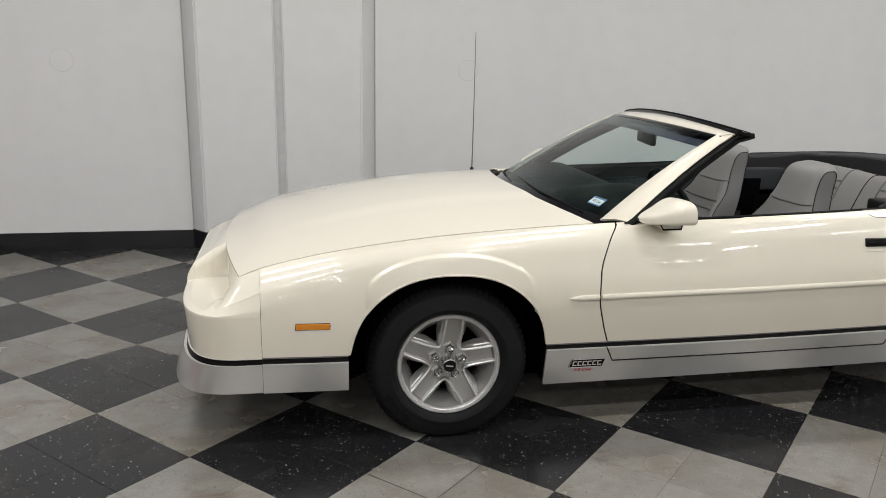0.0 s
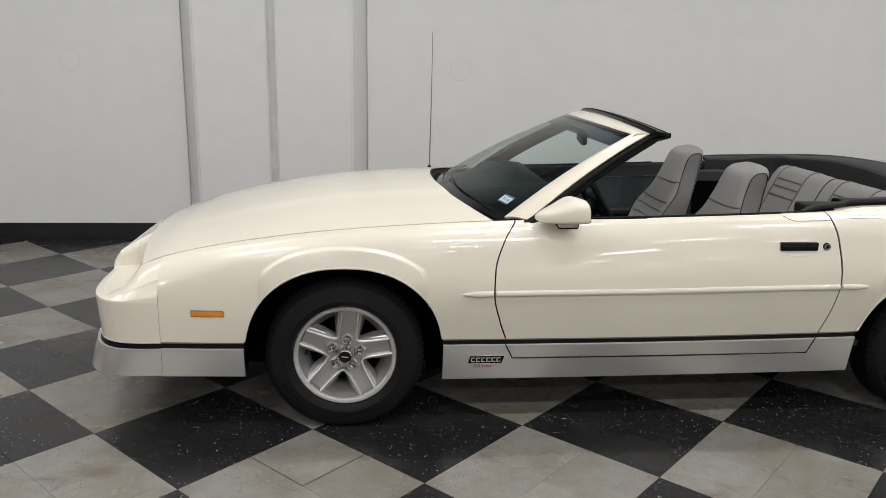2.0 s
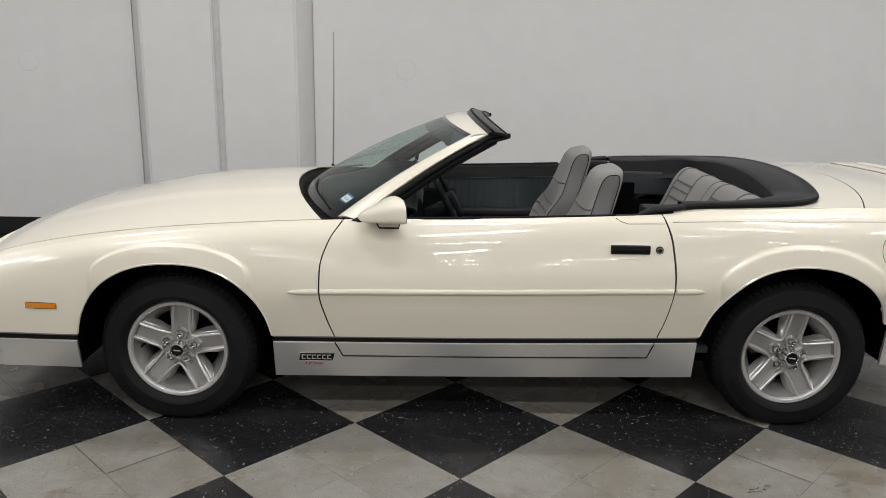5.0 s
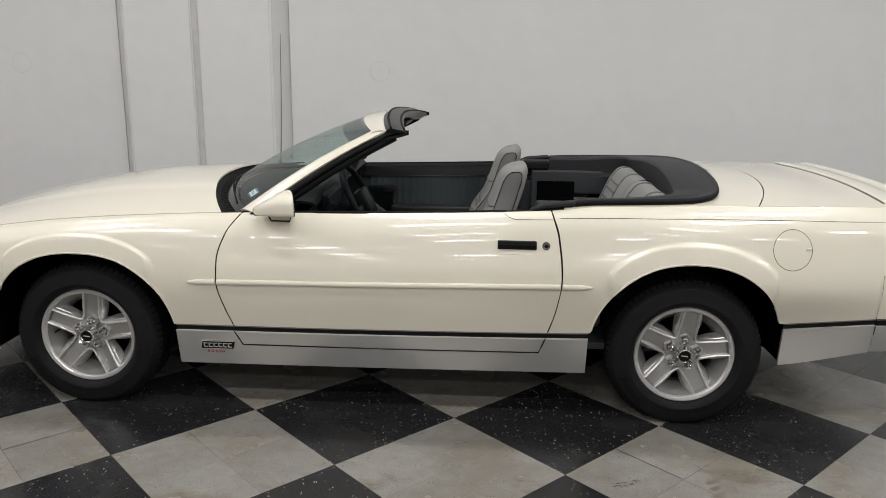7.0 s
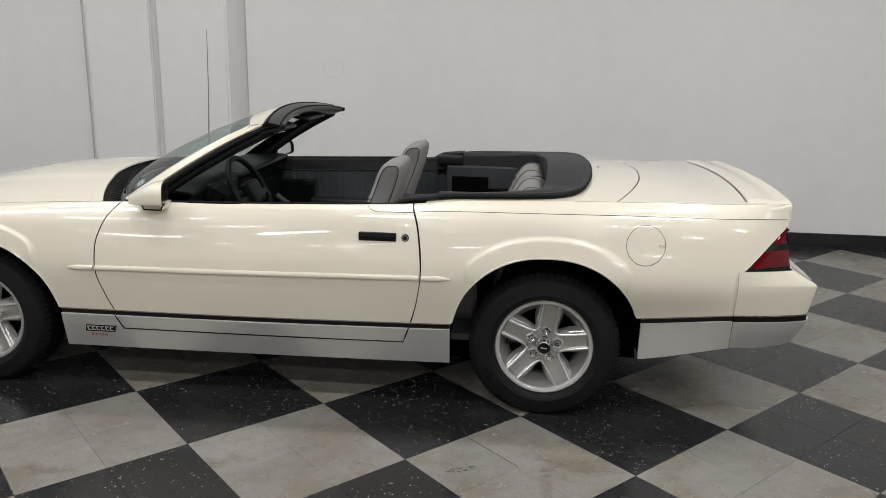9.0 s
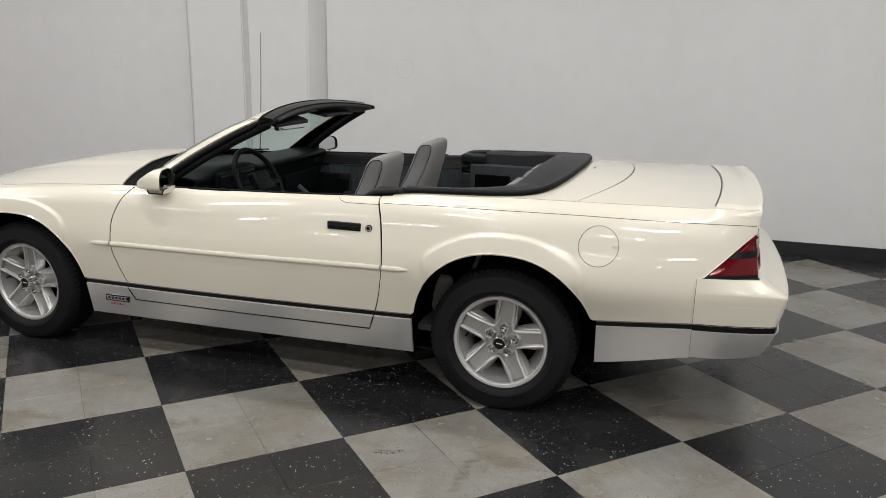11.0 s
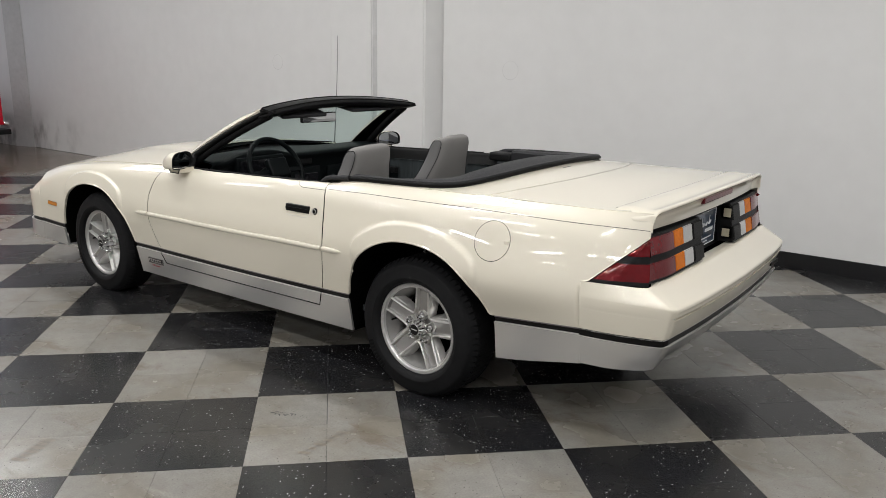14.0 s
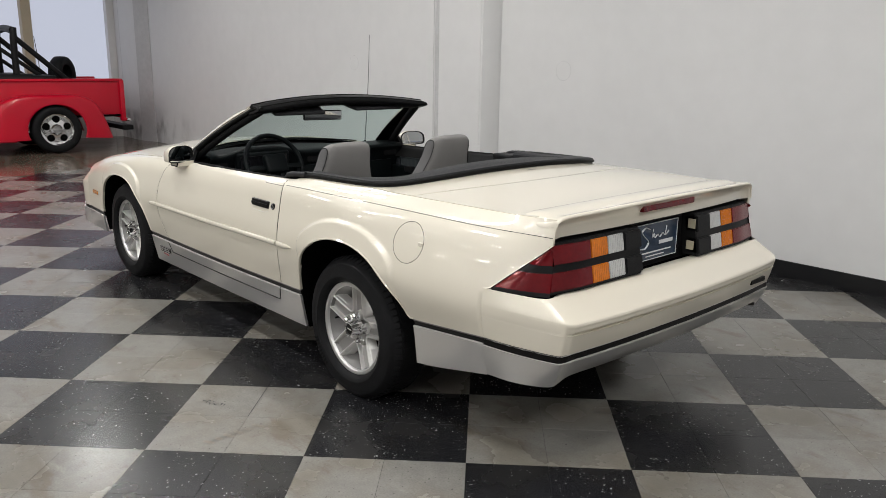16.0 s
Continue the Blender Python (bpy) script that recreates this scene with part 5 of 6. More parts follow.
# Cowl with its grille and wipers.
def cowl(u, v):
    y = u * 0.75
    a = Vector((hood_rear(y) - 0.015, y, hood_z(hood_rear(y), y) - 0.007))
    b = screen(u * 1.02, 0.0) + Vector((0.03, 0, -0.006))
    p = a.lerp(b, v)
    p.z -= 0.022 * math.sin(math.pi * v)
    return p


patch("cowl", cowl, spread(1, -1, 30), spread(0, 1, 6), RUBBER, car, "black plastic cowl below the windscreen", rim=0.01)
for k in range(44):
    u = -0.96 + k * 1.92 / 43
    tube([cowl(u, 0.30) + Vector((0, 0, 0.0)), cowl(u, 0.55) + Vector((0, 0, 0.001)), cowl(u, 0.85) + Vector((0, 0, 0.0))], 0.003, RUBBER, "cowl_slat", car, res=4, sub=2)
for y0, y1 in ((-0.62, 0.0), (-0.02, 0.58)):
    tube([cowl(y0 / 0.75, 0.80) + Vector((0, 0, 0.022)), (cowl((y0 + y1) / 1.5, 0.9) + Vector((0, 0, 0.03))), cowl(y1 / 0.75, 0.95) + Vector((0.03, 0, 0.035))], 0.0042, RUBBER, "wiper", car, res=5)
tube([(0.440, 0.795, 0.85), (0.446, 0.812, 1.10), (0.450, 0.826, 1.36), (0.452, 0.836, 1.632)], 0.0032, STEEL, "antenna", car, "thin whip antenna on the far fender", taper=(1.3, 0.6))
part("antenna_foot", lathe([(0.0, 0.0), (0.008, 0.0), (0.016, 0.02), (0.018, 0.03)], 12), TRIM, car).matrix_basis = pose(0.440, 0.795, 0.862, -90)


# ---- outside mirrors ----
def mirror(side):
    rings = ((0.754, -0.845, 0.882, 0.010, 0.006), (0.776, -0.852, 0.886, 0.040, 0.020), (0.822, -0.860, 0.899, 0.064, 0.032), (0.856, -0.864, 0.909, 0.079, 0.042), (0.886, -0.865, 0.916, 0.086, 0.048), (0.910, -0.865, 0.917, 0.088, 0.049), (0.921, -0.865, 0.916, 0.087, 0.048))

    def ring(u, v, k=1.0):
        i = v * (len(rings) - 1)
        c = through_points([(r[0], r[1], r[2]) for r in rings], i)
        w = through_points([(r[3], r[4], 0) for r in rings], i)
        a = 2 * math.pi * u
        co, si = math.cos(a), math.sin(a)
        yy = math.copysign(abs(co) ** 0.6, co) * w.x * (1 - 0.10 * si) * k
        zz = math.copysign(abs(si) ** (0.75 if si > 0 else 0.35), si) * (w.y - (1 - k) * 0.06)
        return (c.x - yy * 0.34 * v ** 2, c.y + yy, c.z + zz)
    us = spread(0, 1, 40)
    shell = patch("door_mirror", ring, us, spread(0, 1, 18), PAINT, car, "cream door mirror with a black foot", side=side, rim=0)

    def rim_line(u, v):
        p = Vector(ring(u, 1, (1.0, 0.97, 0.93, 0.90)[v]))
        p.x += (0.0, 0.004, 0.004, -0.010)[v]
        return p
    patch("mirror_bezel", rim_line, us, [0, 1, 2, 3], TRIM, shell, side=side, rim=0)
    bm = bmesh.new()
    vs = []
    for u in us[:-1]:
        p = Vector(ring(u, 1, 0.92))
        vs.append(bm.verts.new((p.x - 0.008, p.y * side, p.z)))
    bm.faces.new(vs if side < 0 else vs[::-1])
    part("mirror_glass", bm, MIRROR, shell)
    bm = bmesh.new()
    lo = [(0.838, -0.79), (0.912, -0.79), (0.918, -0.890), (0.842, -0.890)]
    a = [bm.verts.new((x, y * side, 0.846)) for x, y in lo]
    b = [bm.verts.new((x - (0.014 if k in (0, 3) else -0.004), y * side, 0.874)) for k, (x, y) in enumerate(lo)]
    bm.faces.new(a)
    bm.faces.new(b[::-1])
    for k in range(4):
        bm.faces.new((a[k], b[k], b[(k + 1) % 4], a[(k + 1) % 4]))
    bmesh.ops.recalc_face_normals(bm, faces=bm.faces)
    part("mirror_foot", bm, PAINT, shell)
    tube([Vector((x, y * side, z)) for x, y, z in ((0.828, -0.889, 0.870), (0.842, -0.893, 0.847), (0.918, -0.893, 0.847), (0.923, -0.889, 0.868))], 0.0035, STRIPE, "foot_edge", shell, sub=1)


both(mirror)


# ---- inside of the car ----
PANEL = material("dark_green_grey_panel", (0.017, 0.021, 0.024), 0.6, grain=0.12, grain_scale=120, bump=0.3, bump_scale=500)
PLEAT = material("green_grey_pleated_cloth", (0.032, 0.040, 0.043), 0.85, grain=0.12, grain_scale=200, bump=0.3, bump_scale=700)
part("cabin_floor", box((0.45, -0.76, 0.285), (2.75, 0.76, 0.315), 0.005), CARPET, car, "dark grey carpet in the cabin")
part("firewall", box((0.45, -0.74, 0.30), (0.50, 0.74, 0.79), 0.01), DARK, car)
part("rear_bulkhead", box((2.62, -0.70, 0.30), (2.66, 0.70, 0.88), 0.01), DARK, car)


def inner_side(side):
    sgn = -side
    # door: black top roll, pleated panel, lower panel with pocket
    def roll(u, v):
        x = 0.74 + (1.975 - 0.74) * u
        a = math.pi * v
        wt = w_top(x)
        return (x, -(wt - 0.001 - 0.118 * v), z_top(x) + 0.001 - 0.010 * step(0, 0.3, v) + 0.010 * math.sin(a) - 0.050 * v ** 3)
    patch("door_top_roll", roll, spread(0, 1, 16), spread(0, 1, 10), RUBBER, car, "black padded top of the door", side=side, rim=0.01)

    def pleats(u, v):
        x = 1.02 + (1.93 - 1.02) * u
        return (x, -(0.676 + 0.006 * abs(math.sin(math.pi * u * 22)) * (1 - step(0.92, 1, v)) * step(0, 0.08, v)), 0.50 + (z_top(x) - 0.060 - 0.50) * v)
    patch("door_trim", pleats, spread(0, 1, 176), spread(0, 1, 8), PLEAT, car, "pleated green-grey door trim", side=side, rim=0.01)
    part("door_inner", box((0.56, sgn * 0.69, 0.30), (2.0, sgn * 0.74, 0.80), 0.01), PANEL, car)
    part("door_pocket", box((0.80, sgn * 0.655, 0.545), (1.16, sgn * 0.70, 0.745), 0.012), DASH, car, "black plastic pocket on the door")
    part("armrest", box((1.15, sgn * 0.60, 0.60), (1.70, sgn * 0.69, 0.64), 0.015, None, 3), VINYL, car, sharp=40)
    part("door_pull", box((1.10, sgn * 0.64, 0.71), (1.17, sgn * 0.68, 0.75), 0.008), TRIM, car)
    # rear quarter trim with its dark speaker grille
    bm = box((1.985, sgn * 0.655, 0.30), (2.135, sgn * 0.72, 0.865), 0.012)
    add_box(bm, (2.120, sgn * 0.6555, 0.724), (2.64, sgn * 0.7205, 0.8655), 0.012)
    part("quarter_trim", bm, PANEL, car, "dark grey-green panel beside the rear seat")
    part("speaker_grille", box((2.02, sgn * 0.645, 0.60), (2.24, sgn * 0.66, 0.80), 0.008), DARK, car, "black speaker grille")
    tube([(x, sgn * (w_top(x) - 0.004), z_top(x) + 0.002) for x in spread(0.79, 1.80, 8)], 0.006, RUBBER, "glass_seal", car, "black rubber strip along the door top", sub=3)
    # hinge covers of the folding top
    part("top_hinge", box((1.925, sgn * 0.655, 0.865), (2.085, sgn * 0.765, 0.918), 0.014, None, 3), TRIM, car, "black hinge cover of the folded top", sharp=40)
    tube([(1.905, sgn * 0.765, 0.888), (1.955, sgn * 0.778, 0.914), (2.02, sgn * 0.775, 0.922), (2.085, sgn * 0.768, 0.928)], 0.013, VINYL, "top_seal", car, res=8)


both(inner_side)


# Dashboard.
def dash(u, v):
    y = u * 0.715
    hump = 0.035 * math.exp(-((y + 0.37) / 0.21) ** 4)
    a = Vector((screen(u * 0.97, 0.03).x + 0.03, y, screen(u * 0.97, 0.0).z - 0.012))
    pts = (a, Vector((0.74, y, 0.893 + hump * 0.5)), Vector((0.93, y, 0.898 + hump)), Vector((0.985, y, 0.882 + hump)), Vector((0.965, y, 0.835)), Vector((0.945, y, 0.74)), Vector((0.90, y, 0.62)), Vector((0.80, y, 0.56)))
    return through_points(pts, v)


patch("dashboard", dash, spread(1, -1, 44), spread(0, 7, 34), DASH, car, "dark padded dashboard", rim=0.01)
part("gauge_hood", box((0.96, -0.56, 0.80), (1.005, -0.20, 0.905), 0.02, None, 3), DASH, car, sharp=40)
part("gauge_face", box((1.003, -0.54, 0.815), (1.008, -0.22, 0.885), 0.002), BAND, car)
part("centre_stack", box((0.90, -0.14, 0.42), (0.985, 0.12, 0.80), 0.015), DASH, car, sharp=40)
for z in (0.70, 0.60):
    part("radio_face", box((0.984, -0.11, z), (0.990, 0.09, z + 0.06), 0.003), BAND, car)
for y in (-0.66, 0.0, 0.62):
    part("air_vent", box((0.958, y - 0.055, 0.815), (0.972, y + 0.055, 0.865), 0.006), TRIM, car)
part("glove_box", box((0.935, 0.20, 0.64), (0.962, 0.64, 0.79), 0.012), DASH, car, sharp=40)
part("console", box((0.95, -0.13, 0.30), (2.05, 0.11, 0.52), 0.03, None, 3), PANEL, car, "dark console between the seats", sharp=40)
part("console_lid", box((1.55, -0.12, 0.51), (1.95, 0.10, 0.575), 0.02, None, 3), VINYL, car, sharp=40)
tube([(1.30, -0.02, 0.50), (1.285, -0.02, 0.58), (1.275, -0.02, 0.66)], 0.009, CHROME, "shift_lever", car)
part("shift_knob", box((1.245, -0.045, 0.65), (1.305, 0.005, 0.69), 0.014, None, 3), TRIM, car, sharp=60)
tube([(1.42, 0.09, 0.52), (1.30, 0.10, 0.60), (1.16, 0.105, 0.70), (1.10, 0.105, 0.745)], 0.017, PANEL, "brake_lever", car, "dark parking brake lever", res=8)

# Steering wheel.
SW = pose(1.135, -0.385, 0.845, 0, -28, 0)
ring = [SW @ Vector((0, 0.183 * math.cos(a), 0.183 * math.sin(a))) for a in spread(0, 2 * math.pi, 40)]
sw = tube(ring, 0.0145, DASH, "steering_wheel", car, "dark green-black steering wheel", closed=True, sub=1, res=10)
part("wheel_pad", box((-0.012, -0.070, -0.060), (0.035, 0.070, 0.055), 0.014, SW, 3), DASH, sw, sharp=40)
for s_ in (-1, 1):
    part("wheel_spoke", box((-0.008, 0.05 * s_, -0.035), (0.012, 0.178 * s_, -0.005), 0.006, SW), DASH, sw, sharp=40)
    part("wheel_spoke", box((-0.008, 0.03 * s_ - 0.015, -0.175), (0.010, 0.03 * s_ + 0.015, -0.04), 0.006, SW), DASH, sw, sharp=40)
tube([SW @ Vector((0.0, 0, 0)), SW @ Vector((-0.16, 0, 0.0))], 0.04, DASH, "steering_column", car, res=12)


# Front seats: a loft of rounded rings with piping and pleats.
def seat(yc):
    rings = ((0.46, 1.655, 0.235, 0.085), (0.56, 1.680, 0.240, 0.082), (0.68, 1.718, 0.232, 0.078), (0.78, 1.752, 0.212, 0.075), (0.86, 1.782, 0.178, 0.073), (0.93, 1.806, 0.152, 0.072), (0.99, 1.824, 0.142, 0.068), (1.025, 1.834, 0.132, 0.058), (1.042, 1.839, 0.110, 0.038), (1.047, 1.841, 0.06, 0.015), (1.0475, 1.841, 0.003, 0.002))

    def f(u, v):
        c = through_points([(r[1], 0, r[0]) for r in rings], v)
        w = through_points([(r[2], r[3], 0) for r in rings], v)
        a = 2 * math.pi * u
        ca, sa = math.cos(a), math.sin(a)
        y = math.copysign(abs(sa) ** 0.55, sa) * w.x
        x = math.copysign(abs(ca) ** 0.62, ca) * w.y
        if ca < 0:  # bolsters come forward on the lower part
            x -= 0.045 * step(0.55, 0.98, abs(y) / w.x) * (1 - step(2.0, 3.6, v))
        return (c.x + x + 0.01, yc + y, c.z - 0.014 + 0.01 * ca * min(1, w.x / 0.1))
    st = patch("front_seat", f, spread(0, 1, 56), spread(0, 10, 44), CLOTH, car, "grey cloth high-back bucket seat", rim=0)
    # dark side gusset edged with piping
    for s_ in (-1, 1):
        def g(u, v, s_=s_):
            vv = 0.3 + 6.75 * v
            k = math.sin(math.pi * min(1, max(0, (v - 0.55) / 0.45)) * 0.5)
            a0 = 0.25 * s_
            r = max(0.0, (v - 0.80) / 0.20)
            half = 0.115 * math.sqrt(max(0.0, 1 - r * r))
            p = Vector(f((a0 + half * (u - 0.5) * 2 * 0.62) % 1, vv))
            p.y += 0.003 * s_
            return p
        patch("seat_side", g, spread(0, 1, 10) if s_ > 0 else spread(1, 0, 10), spread(0, 0.8, 16) + [0.84, 0.88, 0.91, 0.94, 0.96, 0.98, 0.99, 1.0], CLOTH2, st, rim=0)
        edge = [g(0, v) for v in spread(0, 0.8, 10) + [0.86, 0.91, 0.95, 0.98, 0.995]] + [g(1, v) for v in [0.995, 0.98, 0.95, 0.91, 0.86] + spread(0.8, 0, 10)]
        tube([p + Vector((0, 0.002 * s_, 0)) for p in edge], 0.0019, DASH, "piping", st, sub=2, res=5)
    for k in range(5):  # pleats on the front
        v = 0.9 + k * 0.50
        pts = [Vector(f(0.5 + d, v)) + Vector((0.001, 0, 0)) for d in spread(-0.125, 0.125, 8)]
        tube(pts, 0.0055, CLOTH2, "pleat_groove", st, sub=2, res=6)
    pts = [Vector(f(0.5 + d, 4.25)) + Vector((-0.001, 0, 0)) for d in spread(-0.17, 0.17, 10)]
    tube(pts, 0.0035, CLOTH2, "headrest_seam", st, sub=2, res=5)
    m = pose(1.40, yc, 0.46, 0, -9, 0)
    part("seat_cushion", box((-0.28, -0.235, -0.12), (0.27, 0.235, 0.045), 0.045, m, 4), CLOTH, st, sharp=60)
    part("seat_base", box((1.15, yc - 0.2, 0.30), (1.66, yc + 0.2, 0.37), 0.01), TRIM, st)
    return st


seat(-0.365)
seat(0.365)


# Rear seat.
def rear_back(u, v):
    y = -0.56 + 1.12 * u
    two = abs(math.sin(2 * math.pi * u))
    pts = ((2.17, 0, 0.48), (2.22, 0, 0.62), (2.28, 0, 0.76), (2.325, 0, 0.855), (2.37, 0, 0.905), (2.43, 0, 0.905), (2.47, 0, 0.86))
    p = through_points(pts, v)
    e = step(0, 0.06, u) * step(0, 0.06, 1 - u)
    return (p.x + 0.04 * (1 - e) - 0.025 * two ** 0.4 * e + 0.115, y, p.z - 0.03 * (1 - e) + 0.012 * two ** 0.5)


rs = patch("rear_seat", rear_back, spread(1, 0, 60), spread(0, 6, 30), CLOTH, car, "grey cloth rear bench seat with stitched panels", rim=0.01)
for u in (0.13, 0.37, 0.5, 0.63, 0.87):
    tube([Vector(rear_back(u, v)) + Vector((-0.001, 0, 0.001)) for v in spread(0.2, 5.4, 14)], 0.004, STRIPE if u == 0.5 else CLOTH2, "seat_seam", rs, res=5, sub=2)
for v in (2.0, 2.45, 2.9):
    for a, b in ((0.14, 0.36), (0.64, 0.86)):
        tube([Vector(rear_back(u, v)) + Vector((-0.001, 0, 0.001)) for u in spread(a, b, 6)], 0.006, CLOTH2, "pleat_groove", rs, res=5, sub=2)
part("rear_cushion", box((1.96, -0.56, 0.30), (2.26, 0.56, 0.50), 0.05, None, 4), CLOTH, rs, sharp=60)

# Boot over the folded top: a black padded U.
OUTER = ((2.085, -0.762), (2.30, -0.758), (2.52, -0.742), (2.635, -0.700), (2.70, -0.610), (2.745, -0.42), (2.765, -0.20), (2.772, 0))
INNER = ((2.085, -0.668), (2.29, -0.664), (2.43, -0.652), (2.505, -0.615), (2.535, -0.53), (2.552, -0.36), (2.562, -0.18), (2.566, 0))
OUTER += tuple((x, -y) for x, y in OUTER[-2::-1])
INNER += tuple((x, -y) for x, y in INNER[-2::-1])


def boot(u, v):
    o = through_points([(x, y, 0) for x, y in OUTER], u)
    i = through_points([(x, y, 0) for x, y in INNER], u)
    zo = deck_z(o.x, o.y) + 0.002
    k = math.sin(math.pi * min(max((u - 2) / 10, 0), 1))
    top = 0.932 + 0.004 * k + 0.020 * step(2.2, 2.72, o.x) + 0.036 * max(0.0, 1 - (o.y / 0.62) ** 2) * step(2.5, 2.7, o.x)
    prof = ((0.0, zo - 0.004), (-0.012, zo + 0.010), (0.01, max(zo + 0.024, top - 0.006)), (0.15, top + 0.004), (0.5, top + 0.008), (0.88, top + 0.004), (0.975, top - 0.003), (1.0, top - 0.014), (1.0, top - 0.085), (1.06, top - 0.115))
    q = through_points([(a, b, 0) for a, b in prof], v)
    p = o.lerp(i, q.x)
    return (p.x, p.y, q.y)


patch("top_boot", boot, spread(0, 14, 84), sorted(set(spread(0, 9, 36))), VINYL, car, "black padded boot over the folded top", rim=0.006)
tube([Vector(boot(u, 1.0)) for u in spread(0, 14, 40)], 0.008, RUBBER, "boot_welt", car, sub=1, res=8)
part("trunk_emblem", box((2.802, -0.035, 0.962), (2.828, 0.035, 0.973), 0.003), STRIPE, car, "small black latch cover on the deck")

tube([Vector((deck_cut(y), y, deck_z(deck_cut(y), y) - 0.004)) for y in spread(-0.735, 0.735, 40)], 0.0042, STRIPE, "trunk_gap", car, sub=1, res=6)

# ---- red pickup truck behind ----
REDPAINT = material("red_paint", (0.46, 0.0015, 0.018), 0.3, spec=0.3, coat=0.3, coat_rough=0.04, grain=0.04, grain_scale=5)
truck = thing("pickup_truck", "glossy red step-side pickup truck with chrome wheels", "pickup truck", pose(-8.07, 0.83, 0.0, 0, 0, 90) @ Matrix.Diagonal((0.88, 0.88, 0.88, 1)))
# truck frame: x to its tail from the rear axle, y to the far side, z up; near flank at y = -0.9


def tpart(name, bm, mat, label="", sharp=None, parent=None):
    return part(name, bm, mat, parent or truck, label, sharp=sharp)


tpart("bed_side", box((-1.15, -0.72, 0.62), (1.17, -0.67, 1.21), 0.012), REDPAINT, sharp=40)
tpart("bed_side", box((-1.15, 0.67, 0.62), (1.17, 0.72, 1.21), 0.012), REDPAINT, sharp=40)
tpart("bed_rail", box((-1.17, -0.75, 1.195), (1.20, -0.65, 1.245), 0.018, None, 3), REDPAINT, sharp=40)
tpart("bed_rail", box((-1.17, 0.65, 1.195), (1.20, 0.75, 1.245), 0.018, None, 3), REDPAINT, sharp=40)
tpart("tailgate", box((1.15, -0.68, 0.55), (1.20, 0.68, 1.20), 0.012), REDPAINT, sharp=40)
tpart("bed_floor", box((-1.15, -0.70, 0.58), (1.17, 0.70, 0.64)), DARK)
tpart("tail_post", box((1.14, -0.76, 0.50), (1.22, -0.66, 1.22), 0.015), REDPAINT, sharp=40)
tpart("rear_bumper", box((1.17, -0.70, 0.33), (1.36, 0.70, 0.42), 0.02), TRIM, "black step bumper", sharp=40)
tpart("tail_lamp", box((1.21, -0.80, 0.49), (1.29, -0.70, 0.55), 0.02, None, 3), CHROME, sharp=60)


FENDER_OUT = ((-0.98, 0.24), (-0.95, 0.55), (-0.84, 0.84), (-0.50, 0.97), (0.0, 0.985), (0.40, 0.965), (0.66, 0.85), (0.80, 0.60), (0.88, 0.38), (0.93, 0.22))


def rear_fender(u, v):
    """Step-side fender: a broad skin with a round wheel opening, reaching low behind the wheel."""
    k = u * 9
    o = through_points([(x, 0, z) for x, z in FENDER_OUT], k)
    a = radians(-20 + 220 * u)
    lip = Vector((-0.47 * math.cos(a), 0, 0.40 + 0.425 * math.sin(a)))
    rows = ((0.0, -0.68, 1.0), (0.0, -0.80, 0.995), (0.04, -0.885, 1.0), (0.25, -0.925, 1.0), (0.8, -0.94, 1.0), (1.0, -0.935, 1.0), (1.0, -0.90, 1.0))
    p = through_points([(w, y, s) for w, y, s in rows], v)
    q = o.lerp(lip, p.x)
    return (q.x, p.y, q.z)


patch("rear_fender", rear_fender, spread(0, 1, 54), spread(0, 6, 24), REDPAINT, truck, rim=0)
patch("rear_fender", rear_fender, spread(0, 1, 54), spread(0, 6, 24), REDPAINT, truck, side=-1, rim=0)
tpart("step_side", box((-1.3, -0.88, 0.22), (-0.62, -0.64, 0.80), 0.03, None, 3), REDPAINT, sharp=40)
tpart("running_board", box((-1.5, -0.90, 0.30), (-0.55, -0.66, 0.38), 0.02), REDPAINT, sharp=40)
bm = box((-3.0, -0.86, 0.22), (-1.2, 0.86, 1.25), 0.10, None, 4)
tpart("cab", bm, REDPAINT, "red rounded truck cab", sharp=40)
tpart("cab_roof", box((-2.75, -0.72, 1.62), (-1.30, 0.72, 1.78), 0.08, None, 4), REDPAINT, sharp=40)
for x in (-2.7, -1.36):
    for y in (-0.72, 0.66):
        tpart("cab_post", box((x, y, 1.2), (x + 0.08, y + 0.06, 1.7), 0.01), REDPAINT)
tpart("truck_hood", box((-4.3, -0.62, 0.5), (-2.9, 0.62, 1.22), 0.16, None, 4), REDPAINT, sharp=40)
